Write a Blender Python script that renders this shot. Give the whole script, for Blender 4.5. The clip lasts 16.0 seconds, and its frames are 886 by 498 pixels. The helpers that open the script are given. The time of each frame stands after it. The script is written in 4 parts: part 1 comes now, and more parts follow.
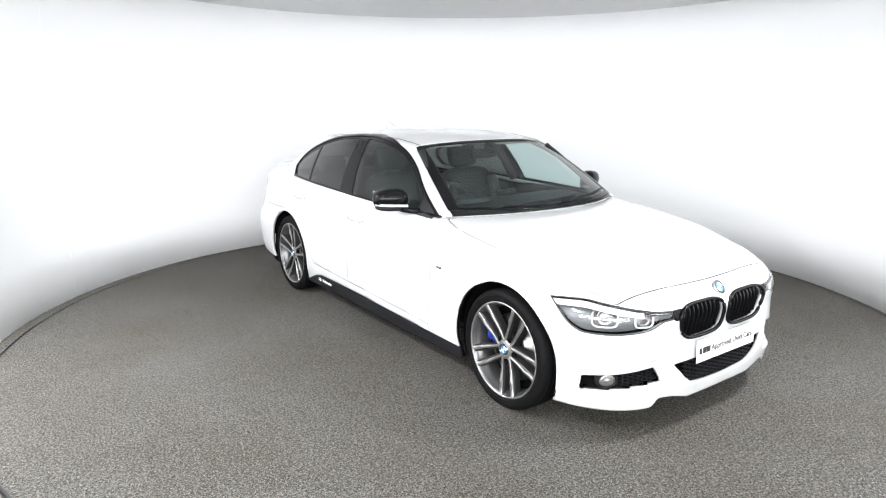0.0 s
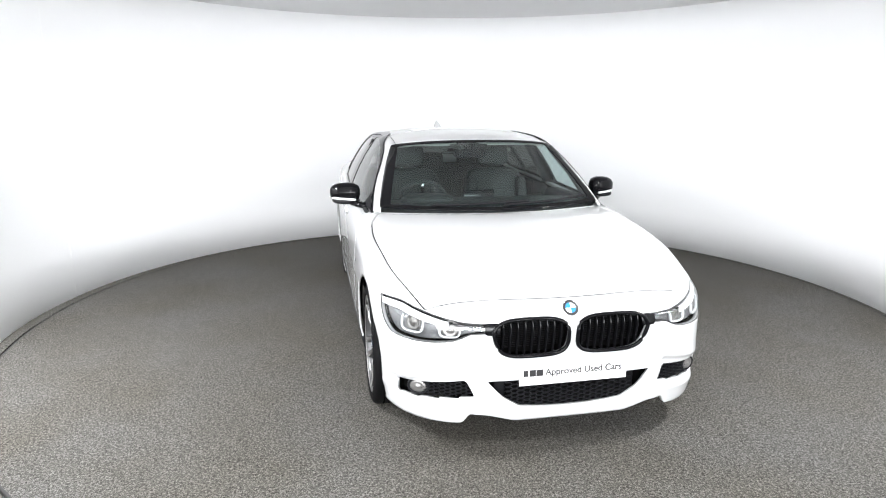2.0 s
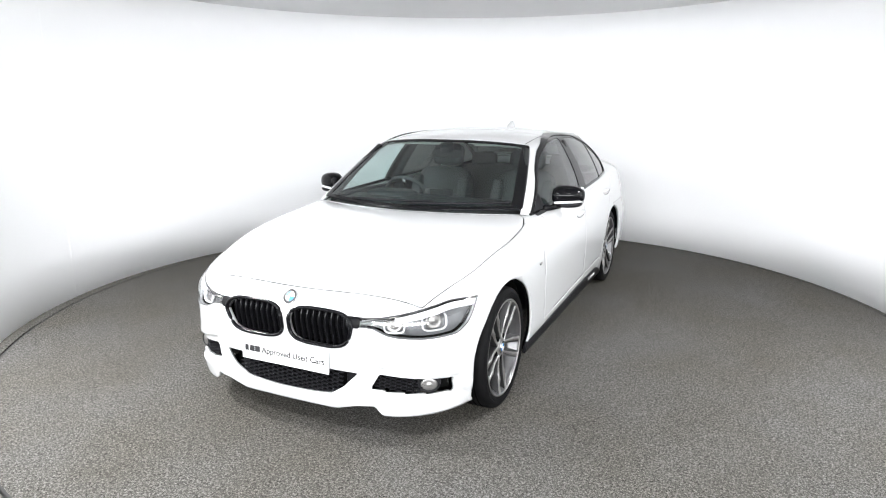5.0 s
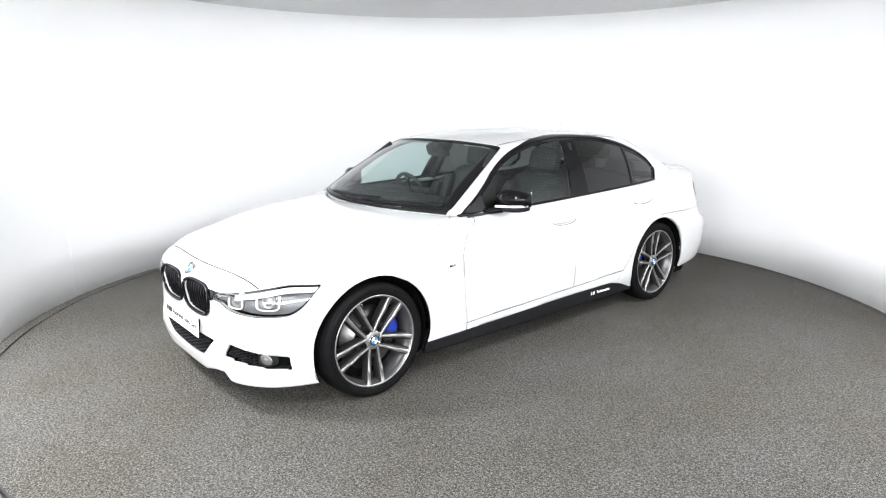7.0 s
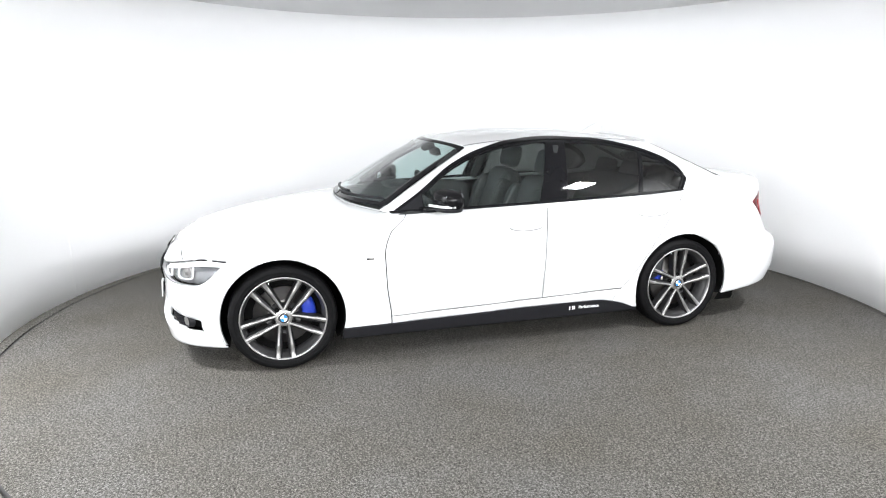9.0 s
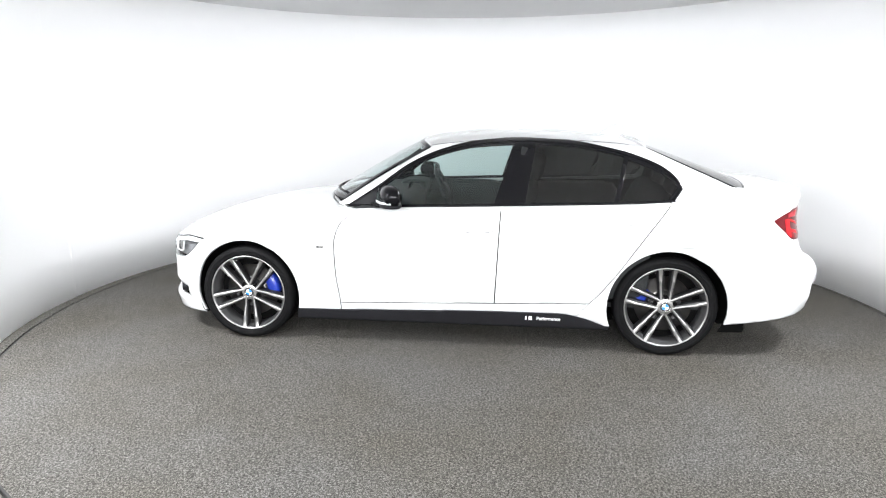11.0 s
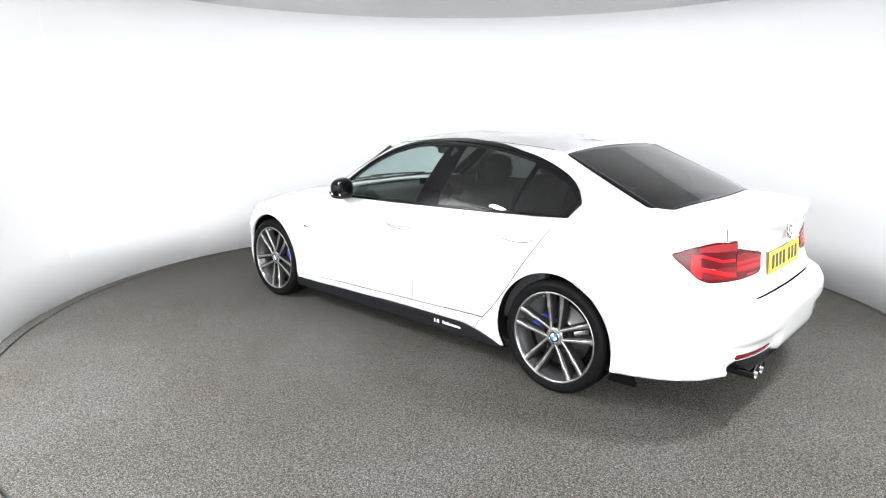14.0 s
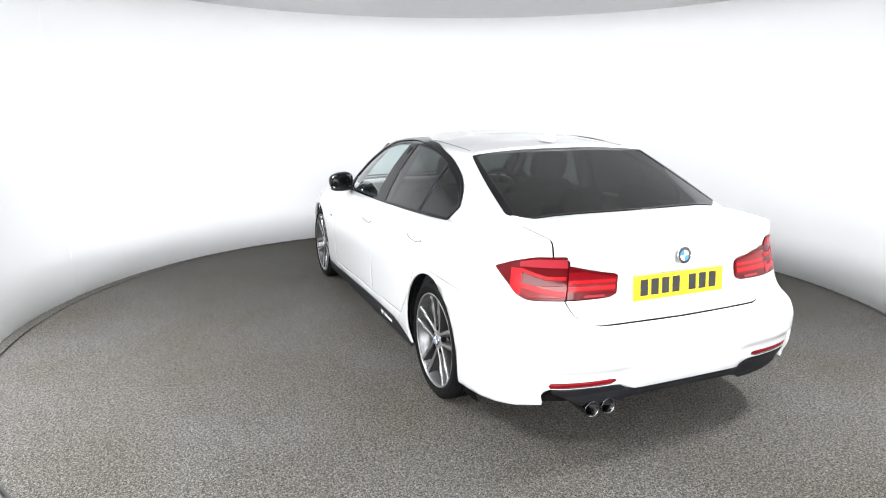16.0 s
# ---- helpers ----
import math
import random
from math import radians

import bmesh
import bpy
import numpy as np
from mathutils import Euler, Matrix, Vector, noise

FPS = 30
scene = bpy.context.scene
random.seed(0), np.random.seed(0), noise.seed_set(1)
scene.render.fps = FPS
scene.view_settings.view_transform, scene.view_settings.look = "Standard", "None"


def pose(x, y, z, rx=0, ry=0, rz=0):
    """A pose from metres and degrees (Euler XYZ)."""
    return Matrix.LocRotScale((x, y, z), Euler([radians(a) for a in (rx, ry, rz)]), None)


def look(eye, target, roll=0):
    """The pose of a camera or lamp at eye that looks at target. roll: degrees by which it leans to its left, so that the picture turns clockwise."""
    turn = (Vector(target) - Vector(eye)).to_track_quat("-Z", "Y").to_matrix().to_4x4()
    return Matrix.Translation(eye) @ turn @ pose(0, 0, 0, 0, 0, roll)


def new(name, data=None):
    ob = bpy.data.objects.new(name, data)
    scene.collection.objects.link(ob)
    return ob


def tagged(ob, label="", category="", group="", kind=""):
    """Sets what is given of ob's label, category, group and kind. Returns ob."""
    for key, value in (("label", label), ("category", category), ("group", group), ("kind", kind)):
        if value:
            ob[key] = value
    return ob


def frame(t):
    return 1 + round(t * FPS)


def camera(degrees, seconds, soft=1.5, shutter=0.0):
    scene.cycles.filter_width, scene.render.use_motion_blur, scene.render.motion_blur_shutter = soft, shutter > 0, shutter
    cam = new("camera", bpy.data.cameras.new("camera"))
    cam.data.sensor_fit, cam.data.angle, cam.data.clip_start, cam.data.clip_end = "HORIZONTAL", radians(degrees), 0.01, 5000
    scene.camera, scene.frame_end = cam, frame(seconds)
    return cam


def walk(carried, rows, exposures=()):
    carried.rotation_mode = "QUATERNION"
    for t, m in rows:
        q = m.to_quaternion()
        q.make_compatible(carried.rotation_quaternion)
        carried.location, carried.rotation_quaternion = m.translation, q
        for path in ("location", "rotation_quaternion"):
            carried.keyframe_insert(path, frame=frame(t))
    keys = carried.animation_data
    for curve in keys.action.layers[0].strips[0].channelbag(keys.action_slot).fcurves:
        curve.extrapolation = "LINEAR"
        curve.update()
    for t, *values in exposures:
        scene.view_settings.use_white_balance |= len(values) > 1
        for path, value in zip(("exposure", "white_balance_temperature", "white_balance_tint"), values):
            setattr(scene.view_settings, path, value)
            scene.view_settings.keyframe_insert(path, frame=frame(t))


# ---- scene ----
cam = camera(69.1, 16.0, 1.1)
EYE = pose(0, -4.954, 1.62, 77.18, 0, 2.27)
walk(cam, [(0.0, EYE), (16.0, EYE)])

# ---------------------------------------------------------------- light
world = bpy.data.worlds.new("studio_world")
scene.world = world
world.use_nodes = True
world.node_tree.nodes["Background"].inputs[0].default_value = (0.9, 0.95, 1.0, 1)
world.node_tree.nodes["Background"].inputs[1].default_value = 0.05
scene.view_settings.exposure = 0.23


def panel_lamp(x, y, size, power):
    """A square panel lamp in the ceiling, shining down."""
    data = bpy.data.lights.new("panel_lamp", "AREA")
    data.shape, data.size, data.energy = "SQUARE", size, power
    data.color = (0.975, 0.989, 1.0)
    ob = new("panel_lamp", data)
    ob.matrix_world = pose(x, y, 2.597)
    return ob


PANEL = 0.34
# First two fit reflections in the side windows; last two are added fill.
PANELS = [(2.5, -1.8, 100), (-3.0, -1.85, 152), (1.25, -4.1, 12), (-1.25, -4.1, 98)]
for x, y, power in PANELS:
    panel_lamp(x, y, PANEL, power)
# wide unseen fill lamp, added behind the camera to brighten the walls
data = bpy.data.lights.new("unseen_fill_lamp", "AREA")
data.shape, data.size, data.size_y, data.energy = "RECTANGLE", 7.4, 1.1, 480
data.color = (0.975, 0.989, 1.0)
new("unseen_fill_lamp", data).matrix_world = look((0, -7.85, 1.95), (0, 0, 1.6))


# ---------------------------------------------------------------- materials
def material(name, color, rough=0.5, metal=0.0, coat=0.0, var=0.0, scale=20.0, bump=0.0, bump_scale=200.0,
             emit=0.0, trans=0.0, ior=1.5, alpha=1.0, color2=None, spec=0.5):
    m = bpy.data.materials.new(name)
    m.use_nodes = True
    nt = m.node_tree
    b = nt.nodes["Principled BSDF"]
    b.inputs["Base Color"].default_value = (*color, 1)
    b.inputs["Roughness"].default_value = rough
    b.inputs["Metallic"].default_value = metal
    b.inputs["Coat Weight"].default_value = coat
    b.inputs["Coat Roughness"].default_value = 0.03
    b.inputs["Transmission Weight"].default_value = trans
    b.inputs["IOR"].default_value = ior
    b.inputs["Specular IOR Level"].default_value = spec
    if emit:
        b.inputs["Emission Color"].default_value = (*color, 1)
        b.inputs["Emission Strength"].default_value = emit
    tc = nt.nodes.new("ShaderNodeTexCoord")
    if var or color2:
        n = nt.nodes.new("ShaderNodeTexNoise")
        n.inputs["Scale"].default_value = scale
        n.inputs["Detail"].default_value = 5
        nt.links.new(tc.outputs["Object"], n.inputs["Vector"])
        mix = nt.nodes.new("ShaderNodeMix")
        mix.data_type = "RGBA"
        c2 = color2 or tuple(c * (1 - var) for c in color)
        mix.inputs[6].default_value = (*color, 1)
        mix.inputs[7].default_value = (*c2, 1)
        nt.links.new(n.outputs["Fac"], mix.inputs[0])
        nt.links.new(mix.outputs[2], b.inputs["Base Color"])
    if bump:
        n2 = nt.nodes.new("ShaderNodeTexNoise")
        n2.inputs["Scale"].default_value = bump_scale
        n2.inputs["Detail"].default_value = 4
        nt.links.new(tc.outputs["Object"], n2.inputs["Vector"])
        bp = nt.nodes.new("ShaderNodeBump")
        bp.inputs["Strength"].default_value = bump
        bp.inputs["Distance"].default_value = 0.004
        nt.links.new(n2.outputs["Fac"], bp.inputs["Height"])
        nt.links.new(bp.outputs["Normal"], b.inputs["Normal"])
    return m


def glass(name, tint, gloss_tint=(1, 1, 1), rough=0.0):
    """Thin car glass: tinted clear pane with a Fresnel gloss."""
    m = bpy.data.materials.new(name)
    m.use_nodes = True
    nt = m.node_tree
    nt.nodes.remove(nt.nodes["Principled BSDF"])
    out = nt.nodes["Material Output"]
    t = nt.nodes.new("ShaderNodeBsdfTransparent")
    t.inputs[0].default_value = (*tint, 1)
    g = nt.nodes.new("ShaderNodeBsdfGlossy")
    g.inputs[0].default_value = (*gloss_tint, 1)
    g.inputs["Roughness"].default_value = rough
    lw = nt.nodes.new("ShaderNodeLayerWeight")
    lw.inputs[0].default_value = 0.5
    pw = nt.nodes.new("ShaderNodeMath")
    pw.operation = "POWER"
    pw.inputs[1].default_value = 4.5
    fr = nt.nodes.new("ShaderNodeMath")
    fr.operation = "MULTIPLY_ADD"
    fr.inputs[1].default_value, fr.inputs[2].default_value = 0.93, 0.045
    nt.links.new(lw.outputs["Facing"], pw.inputs[0])
    nt.links.new(pw.outputs[0], fr.inputs[0])
    mx = nt.nodes.new("ShaderNodeMixShader")
    nt.links.new(fr.outputs[0], mx.inputs[0])
    nt.links.new(t.outputs[0], mx.inputs[1])
    nt.links.new(g.outputs[0], mx.inputs[2])
    nt.links.new(mx.outputs[0], out.inputs[0])
    return m


def carpet_material(name):
    m = material(name, (0.25, 0.24, 0.225), 0.95, spec=0.1)
    nt = m.node_tree
    b = nt.nodes["Principled BSDF"]
    tc = nt.nodes.new("ShaderNodeTexCoord")
    pile = nt.nodes.new("ShaderNodeTexVoronoi")
    pile.inputs["Scale"].default_value = 230
    nt.links.new(tc.outputs["Object"], pile.inputs["Vector"])
    grey = nt.nodes.new("ShaderNodeRGBToBW")
    nt.links.new(pile.outputs["Color"], grey.inputs[0])
    fine = nt.nodes.new("ShaderNodeTexNoise")
    fine.inputs["Scale"].default_value, fine.inputs["Detail"].default_value = 88, 4
    fine.inputs["Roughness"].default_value = 0.75
    big = nt.nodes.new("ShaderNodeTexNoise")
    big.inputs["Scale"].default_value, big.inputs["Detail"].default_value = 1.1, 5
    for n in (fine, big):
        nt.links.new(tc.outputs["Object"], n.inputs["Vector"])
    ramp = nt.nodes.new("ShaderNodeValToRGB")
    ramp.color_ramp.elements[0].position, ramp.color_ramp.elements[1].position = 0.32, 0.70
    ramp.color_ramp.elements[0].color = (0.013, 0.0124, 0.0114, 1)
    ramp.color_ramp.elements[1].color = (0.225, 0.220, 0.211, 1)
    mid = ramp.color_ramp.elements.new(0.5)
    mid.color = (0.072, 0.0698, 0.0652, 1)
    blend = nt.nodes.new("ShaderNodeMix")
    blend.data_type = "FLOAT"
    blend.inputs[0].default_value = 0.28
    nt.links.new(fine.outputs["Fac"], blend.inputs[2])
    nt.links.new(grey.outputs[0], blend.inputs[3])
    nt.links.new(blend.outputs[0], ramp.inputs[0])
    r2 = nt.nodes.new("ShaderNodeValToRGB")
    r2.color_ramp.elements[0].position, r2.color_ramp.elements[1].position = 0.35, 0.66
    r2.color_ramp.elements[0].color = (0.86, 0.83, 0.765, 1)
    r2.color_ramp.elements[1].color = (1.0, 1.0, 1.0, 1)
    nt.links.new(big.outputs["Fac"], r2.inputs[0])
    mul = nt.nodes.new("ShaderNodeMix")
    mul.data_type, mul.blend_type = "RGBA", "MULTIPLY"
    mul.inputs[0].default_value = 1.0
    nt.links.new(ramp.outputs[0], mul.inputs[6])
    nt.links.new(r2.outputs[0], mul.inputs[7])
    nt.links.new(mul.outputs[2], b.inputs["Base Color"])
    bp = nt.nodes.new("ShaderNodeBump")
    bp.inputs["Strength"].default_value, bp.inputs["Distance"].default_value = 0.8, 0.006
    nt.links.new(fine.outputs["Fac"], bp.inputs["Height"])
    nt.links.new(bp.outputs["Normal"], b.inputs["Normal"])
    return m


PAINT = material("white_paint", (0.60, 0.607, 0.613), 0.28, coat=1.0, var=0.03, scale=3)
BLACK_GLOSS = material("gloss_black", (0.005, 0.005, 0.006), 0.05, var=0.2, scale=8, spec=0.16)
BLACK_SATIN = material("satin_black_plastic", (0.014, 0.014, 0.016), 0.42, bump=0.1, bump_scale=900, var=0.2, spec=0.1)
# Black plastic parts, and the shade put into the panel gaps.
DARK = material("dark_void", (0.005, 0.005, 0.005), 0.9, var=0.3, spec=0.03)
RUBBER = material("tyre_rubber", (0.006, 0.006, 0.0065), 0.62, bump=0.15, bump_scale=260, var=0.35, scale=14, spec=0.07)
ALLOY = material("machined_alloy", (0.36, 0.355, 0.35), 0.34, 0.85, var=0.12, scale=60)
ALLOY_DARK = material("dark_grey_alloy", (0.019, 0.019, 0.02), 0.34, 0.3, var=0.2, scale=30)
ALLOY_BARREL = material("grey_rim_barrel", (0.12, 0.12, 0.123), 0.32, 0.7, var=0.2, scale=20)
STEEL = material("brake_steel", (0.28, 0.27, 0.26), 0.36, 1.0, var=0.3, scale=40)
STEEL_DARK = material("dark_chrome", (0.20, 0.20, 0.205), 0.18, 1.0, var=0.3, scale=30)
BLUE = material("blue_caliper_paint", (0.012, 0.035, 0.33), 0.3, coat=0.6, var=0.15)
CHROME = material("chrome", (0.82, 0.82, 0.83), 0.07, 1.0, var=0.05)
RED = material("red_lamp_plastic", (0.17, 0.003, 0.006), 0.1, spec=0.2, var=0.3, scale=12)
RED_DEEP = material("deep_red_lamp_plastic", (0.085, 0.002, 0.004), 0.1, spec=0.15, var=0.2, scale=10)
RED_GLOW = material("light_red_light_guide", (0.36, 0.006, 0.01), 0.2, spec=0.14, var=0.15, scale=15)
PINK = material("pale_red_lens", (0.27, 0.02, 0.028), 0.12, spec=0.14, var=0.15, scale=8)
YELLOW = material("yellow_plate", (0.85, 0.62, 0.01), 0.35, var=0.06, scale=10)
PLATE_WHITE = material("white_plate", (0.82, 0.82, 0.82), 0.3, var=0.03, scale=10)
INK = material("dark_ink", (0.02, 0.02, 0.022), 0.5, var=0.2)
LEATHER = material("black_leather", (0.030, 0.032, 0.033), 0.5, spec=0.25, bump=0.25, bump_scale=160, var=0.3)
DASH = material("dark_dashboard_plastic", (0.026, 0.028, 0.029), 0.55, spec=0.25, bump=0.2, bump_scale=500, var=0.25)
LINING = material("pale_headlining", (0.45, 0.45, 0.44), 0.9, var=0.1)
LAMP_GREY = material("lamp_housing_grey", (0.17, 0.174, 0.18), 0.3, 0.3, var=0.2, scale=30)
LAMP_WHITE = material("white_light_guide_and_reflection", (0.62, 0.63, 0.64), 0.3, var=0.06, scale=30)
MIRROR_GLASS = material("mirror_glass", (0.8, 0.82, 0.84), 0.02, 1.0)
BADGE_BLUE = material("badge_blue", (0.03, 0.22, 0.62), 0.25, coat=0.8)
SCREEN_GLASS = glass("windscreen_glass", (0.76, 0.87, 0.86))
CLEAR_GLASS = glass("side_glass", (0.78, 0.88, 0.865))
TINT_GLASS = glass("privacy_glass", (0.13, 0.137, 0.133))
REAR_GLASS = glass("rear_glass", (0.10, 0.107, 0.105))
LAMP_EDGE = material("dark_grey_lamp_edge", (0.05, 0.051, 0.053), 0.3, var=0.2, scale=30)
LENS_GLASS = glass("headlight_lens", (0.93, 0.94, 0.95))
CARPET = carpet_material("grey_carpet")
WALL = material("white_wall_sheet", (0.925, 0.93, 0.94), 0.75, var=0.025, scale=1.2, bump=0.03, bump_scale=30)
CEIL = material("white_ceiling_sheet", (0.78, 0.78, 0.79), 0.8, var=0.03, scale=1.5)
SEAM = material("dark_gap", (0.02, 0.02, 0.02), 0.8, var=0.3)


# ---------------------------------------------------------------- mesh helpers
def mesh_ob(name, verts, faces, mat, parent=None, label="", smooth=True):
    me = bpy.data.meshes.new(name)
    me.from_pydata([tuple(v[:3]) for v in verts], [], [tuple(f) for f in faces])
    me.update()
    if smooth:
        me.polygons.foreach_set("use_smooth", [True] * len(me.polygons))
    me.materials.append(mat)
    ob = new(name, me)
    if parent:
        ob.parent = parent
    return tagged(ob, label)


def part(name, bm, mat, parent, label="", smooth=True):
    me = bpy.data.meshes.new(name)
    bmesh.ops.recalc_face_normals(bm, faces=bm.faces)
    bm.to_mesh(me)
    bm.free()
    if smooth:
        me.polygons.foreach_set("use_smooth", [True] * len(me.polygons))
    me.materials.append(mat)
    ob = new(name, me)
    if parent:
        ob.parent = parent
    return tagged(ob, label)


def bevel(ob, width, segments=2):
    mod = ob.modifiers.new("bevel", "BEVEL")
    mod.width, mod.segments, mod.limit_method = width, segments, "ANGLE"
    return ob


def solid(ob, thickness, offset=-1):
    mod = ob.modifiers.new("solid", "SOLIDIFY")
    mod.thickness, mod.offset = thickness, offset
    return ob


def box_bm(sx, sy, sz, m=Matrix()):
    bm = bmesh.new()
    bmesh.ops.create_cube(bm, size=1, matrix=m @ Matrix.Diagonal((sx, sy, sz, 1)))
    return bm


def lathe_bm(profile, n=48, axis="x", m=Matrix()):
    """Turn (offset, radius) pairs round an axis."""
    bm = bmesh.new()
    rings = []
    for o, r in profile:
        ring = []
        for k in range(n):
            a = 2 * math.pi * k / n
            c, s = r * math.cos(a), r * math.sin(a)
            p = {"x": (o, c, s), "y": (c, o, s), "z": (c, s, o)}[axis]
            ring.append(bm.verts.new(m @ Vector(p)))
        rings.append(ring)
    for a, b in zip(rings, rings[1:]):
        for k in range(n):
            bm.faces.new((a[k], a[(k + 1) % n], b[(k + 1) % n], b[k]))
    return bm


def tube_bm(points, radius, n=10, closed=False):
    """A round tube along a line of points."""
    bm = bmesh.new()
    pts = [Vector(p) for p in points]
    rings = []
    for i, p in enumerate(pts):
        a = pts[i - 1] if (i or closed) else p
        b = pts[(i + 1) % len(pts)] if (i < len(pts) - 1 or closed) else p
        d = (b - a).normalized()
        up = Vector((0, 0, 1)) if abs(d.z) < 0.9 else Vector((1, 0, 0))
        s = d.cross(up).normalized()
        w = s.cross(d)
        rings.append([bm.verts.new(p + radius * (math.cos(2 * math.pi * k / n) * s + math.sin(2 * math.pi * k / n) * w)) for k in range(n)])
    pairs = list(zip(rings, rings[1:])) + ([(rings[-1], rings[0])] if closed else [])
    for a, b in pairs:
        for k in range(n):
            bm.faces.new((a[k], a[(k + 1) % n], b[(k + 1) % n], b[k]))
    if not closed:
        bm.faces.new(rings[0])
        bm.faces.new(rings[-1])
    return bm


def clip(mesh, f):
    """Keep the part of a mesh (array of verts, faces) where f(verts) > 0, cut cleanly along f = 0."""
    V, F = mesh
    if len(V) == 0:
        return mesh
    d = f(V)
    d = np.where(np.abs(d) < 1e-7, 1e-7, d)
    out, index, faces = [], {}, []

    def vert(i):
        if i not in index:
            index[i] = len(out)
            out.append(V[i])
        return index[i]

    def edge(i, j):
        key = (min(i, j), max(i, j))
        if key not in index:
            i, j = key
            k = d[i] / (d[i] - d[j])
            index[key] = len(out)
            out.append(V[i] * (1 - k) + V[j] * k)
        return index[key]

    for face in F:
        keep = [d[i] > 0 for i in face]
        if all(keep):
            faces.append([vert(i) for i in face])
        elif any(keep):
            poly = []
            n = len(face)
            for k in range(n):
                i, j = face[k], face[(k + 1) % n]
                if keep[k]:
                    poly.append(vert(i))
                if keep[k] != keep[(k + 1) % n]:
                    poly.append(edge(i, j))
            if len(poly) > 2:
                faces.append(poly)
    return (np.array(out) if out else np.zeros((0, V.shape[1])), faces)


def cut(mesh, *fs):
    for f in fs:
        mesh = clip(mesh, f)
    return mesh


def mirrored(mesh):
    V, F = mesh
    W = V.copy()
    W[:, 0] *= -1
    return (W, [f[::-1] for f in F])


def both(mesh):
    """A half mesh and its mirror image, welded on the middle line."""
    V, F = mesh
    n = len(V)
    W = V.copy()
    W[:, 0] *= -1
    new_index, verts = {}, list(V)
    for i in range(n):
        if abs(V[i, 0]) < 1e-5:
            new_index[i] = i
        else:
            new_index[i] = len(verts)
            verts.append(W[i])
    return (np.array(verts), list(F) + [[new_index[i] for i in f][::-1] for f in F])


def curve(y, *pairs):
    """Smooth curve through (place, value) pairs."""
    xs, vs = np.array(pairs[0::2], float), np.array(pairs[1::2], float)
    h = np.diff(xs)
    dl = np.diff(vs) / h
    m = np.zeros(len(xs))
    m[0], m[-1] = dl[0], dl[-1]
    for i in range(1, len(xs) - 1):
        m[i] = 0 if dl[i - 1] * dl[i] <= 0 else 2 * dl[i - 1] * dl[i] / (dl[i - 1] + dl[i])
    y = np.clip(np.asarray(y, float), xs[0], xs[-1])
    i = np.clip(np.searchsorted(xs, y) - 1, 0, len(xs) - 2)
    t = (y - xs[i]) / h[i]
    return ((2 * t**3 - 3 * t**2 + 1) * vs[i] + (t**3 - 2 * t**2 + t) * h[i] * m[i]
            + (-2 * t**3 + 3 * t**2) * vs[i + 1] + (t**3 - t**2) * h[i] * m[i + 1])


# ---------------------------------------------------------------- the studio
DISC = 3.25


def turntable():
    top = new("turntable")
    tagged(top, "round grey carpeted turntable carrying the car", "turntable")
    n = 160
    bm = bmesh.new()
    prof = [(0.0, 0.0), (0.8, 0.0), (1.6, 0.0), (2.4, 0.0), (3.0, 0.0), (DISC - 0.004, 0.0), (DISC, -0.006), (DISC, -0.05)]
    centre = bm.verts.new((0, 0, 0))
    last = None
    for r, z in prof[1:]:
        ring = [bm.verts.new((r * math.cos(2 * math.pi * k / n), r * math.sin(2 * math.pi * k / n), z)) for k in range(n)]
        for k in range(n):
            if last is None:
                bm.faces.new((centre, ring[k], ring[(k + 1) % n]))
            else:
                bm.faces.new((last[k], ring[k], ring[(k + 1) % n], last[(k + 1) % n]))
        last = ring
    part("deck", bm, CARPET, top, smooth=False)
    part("edge_trim", lathe_bm([(-0.02, DISC + 0.0005), (0.0015, DISC + 0.0005), (0.0015, DISC - 0.008), (-0.004, DISC - 0.012)], n, "z"), SEAM, top, "thin dark edge strip")
    return top


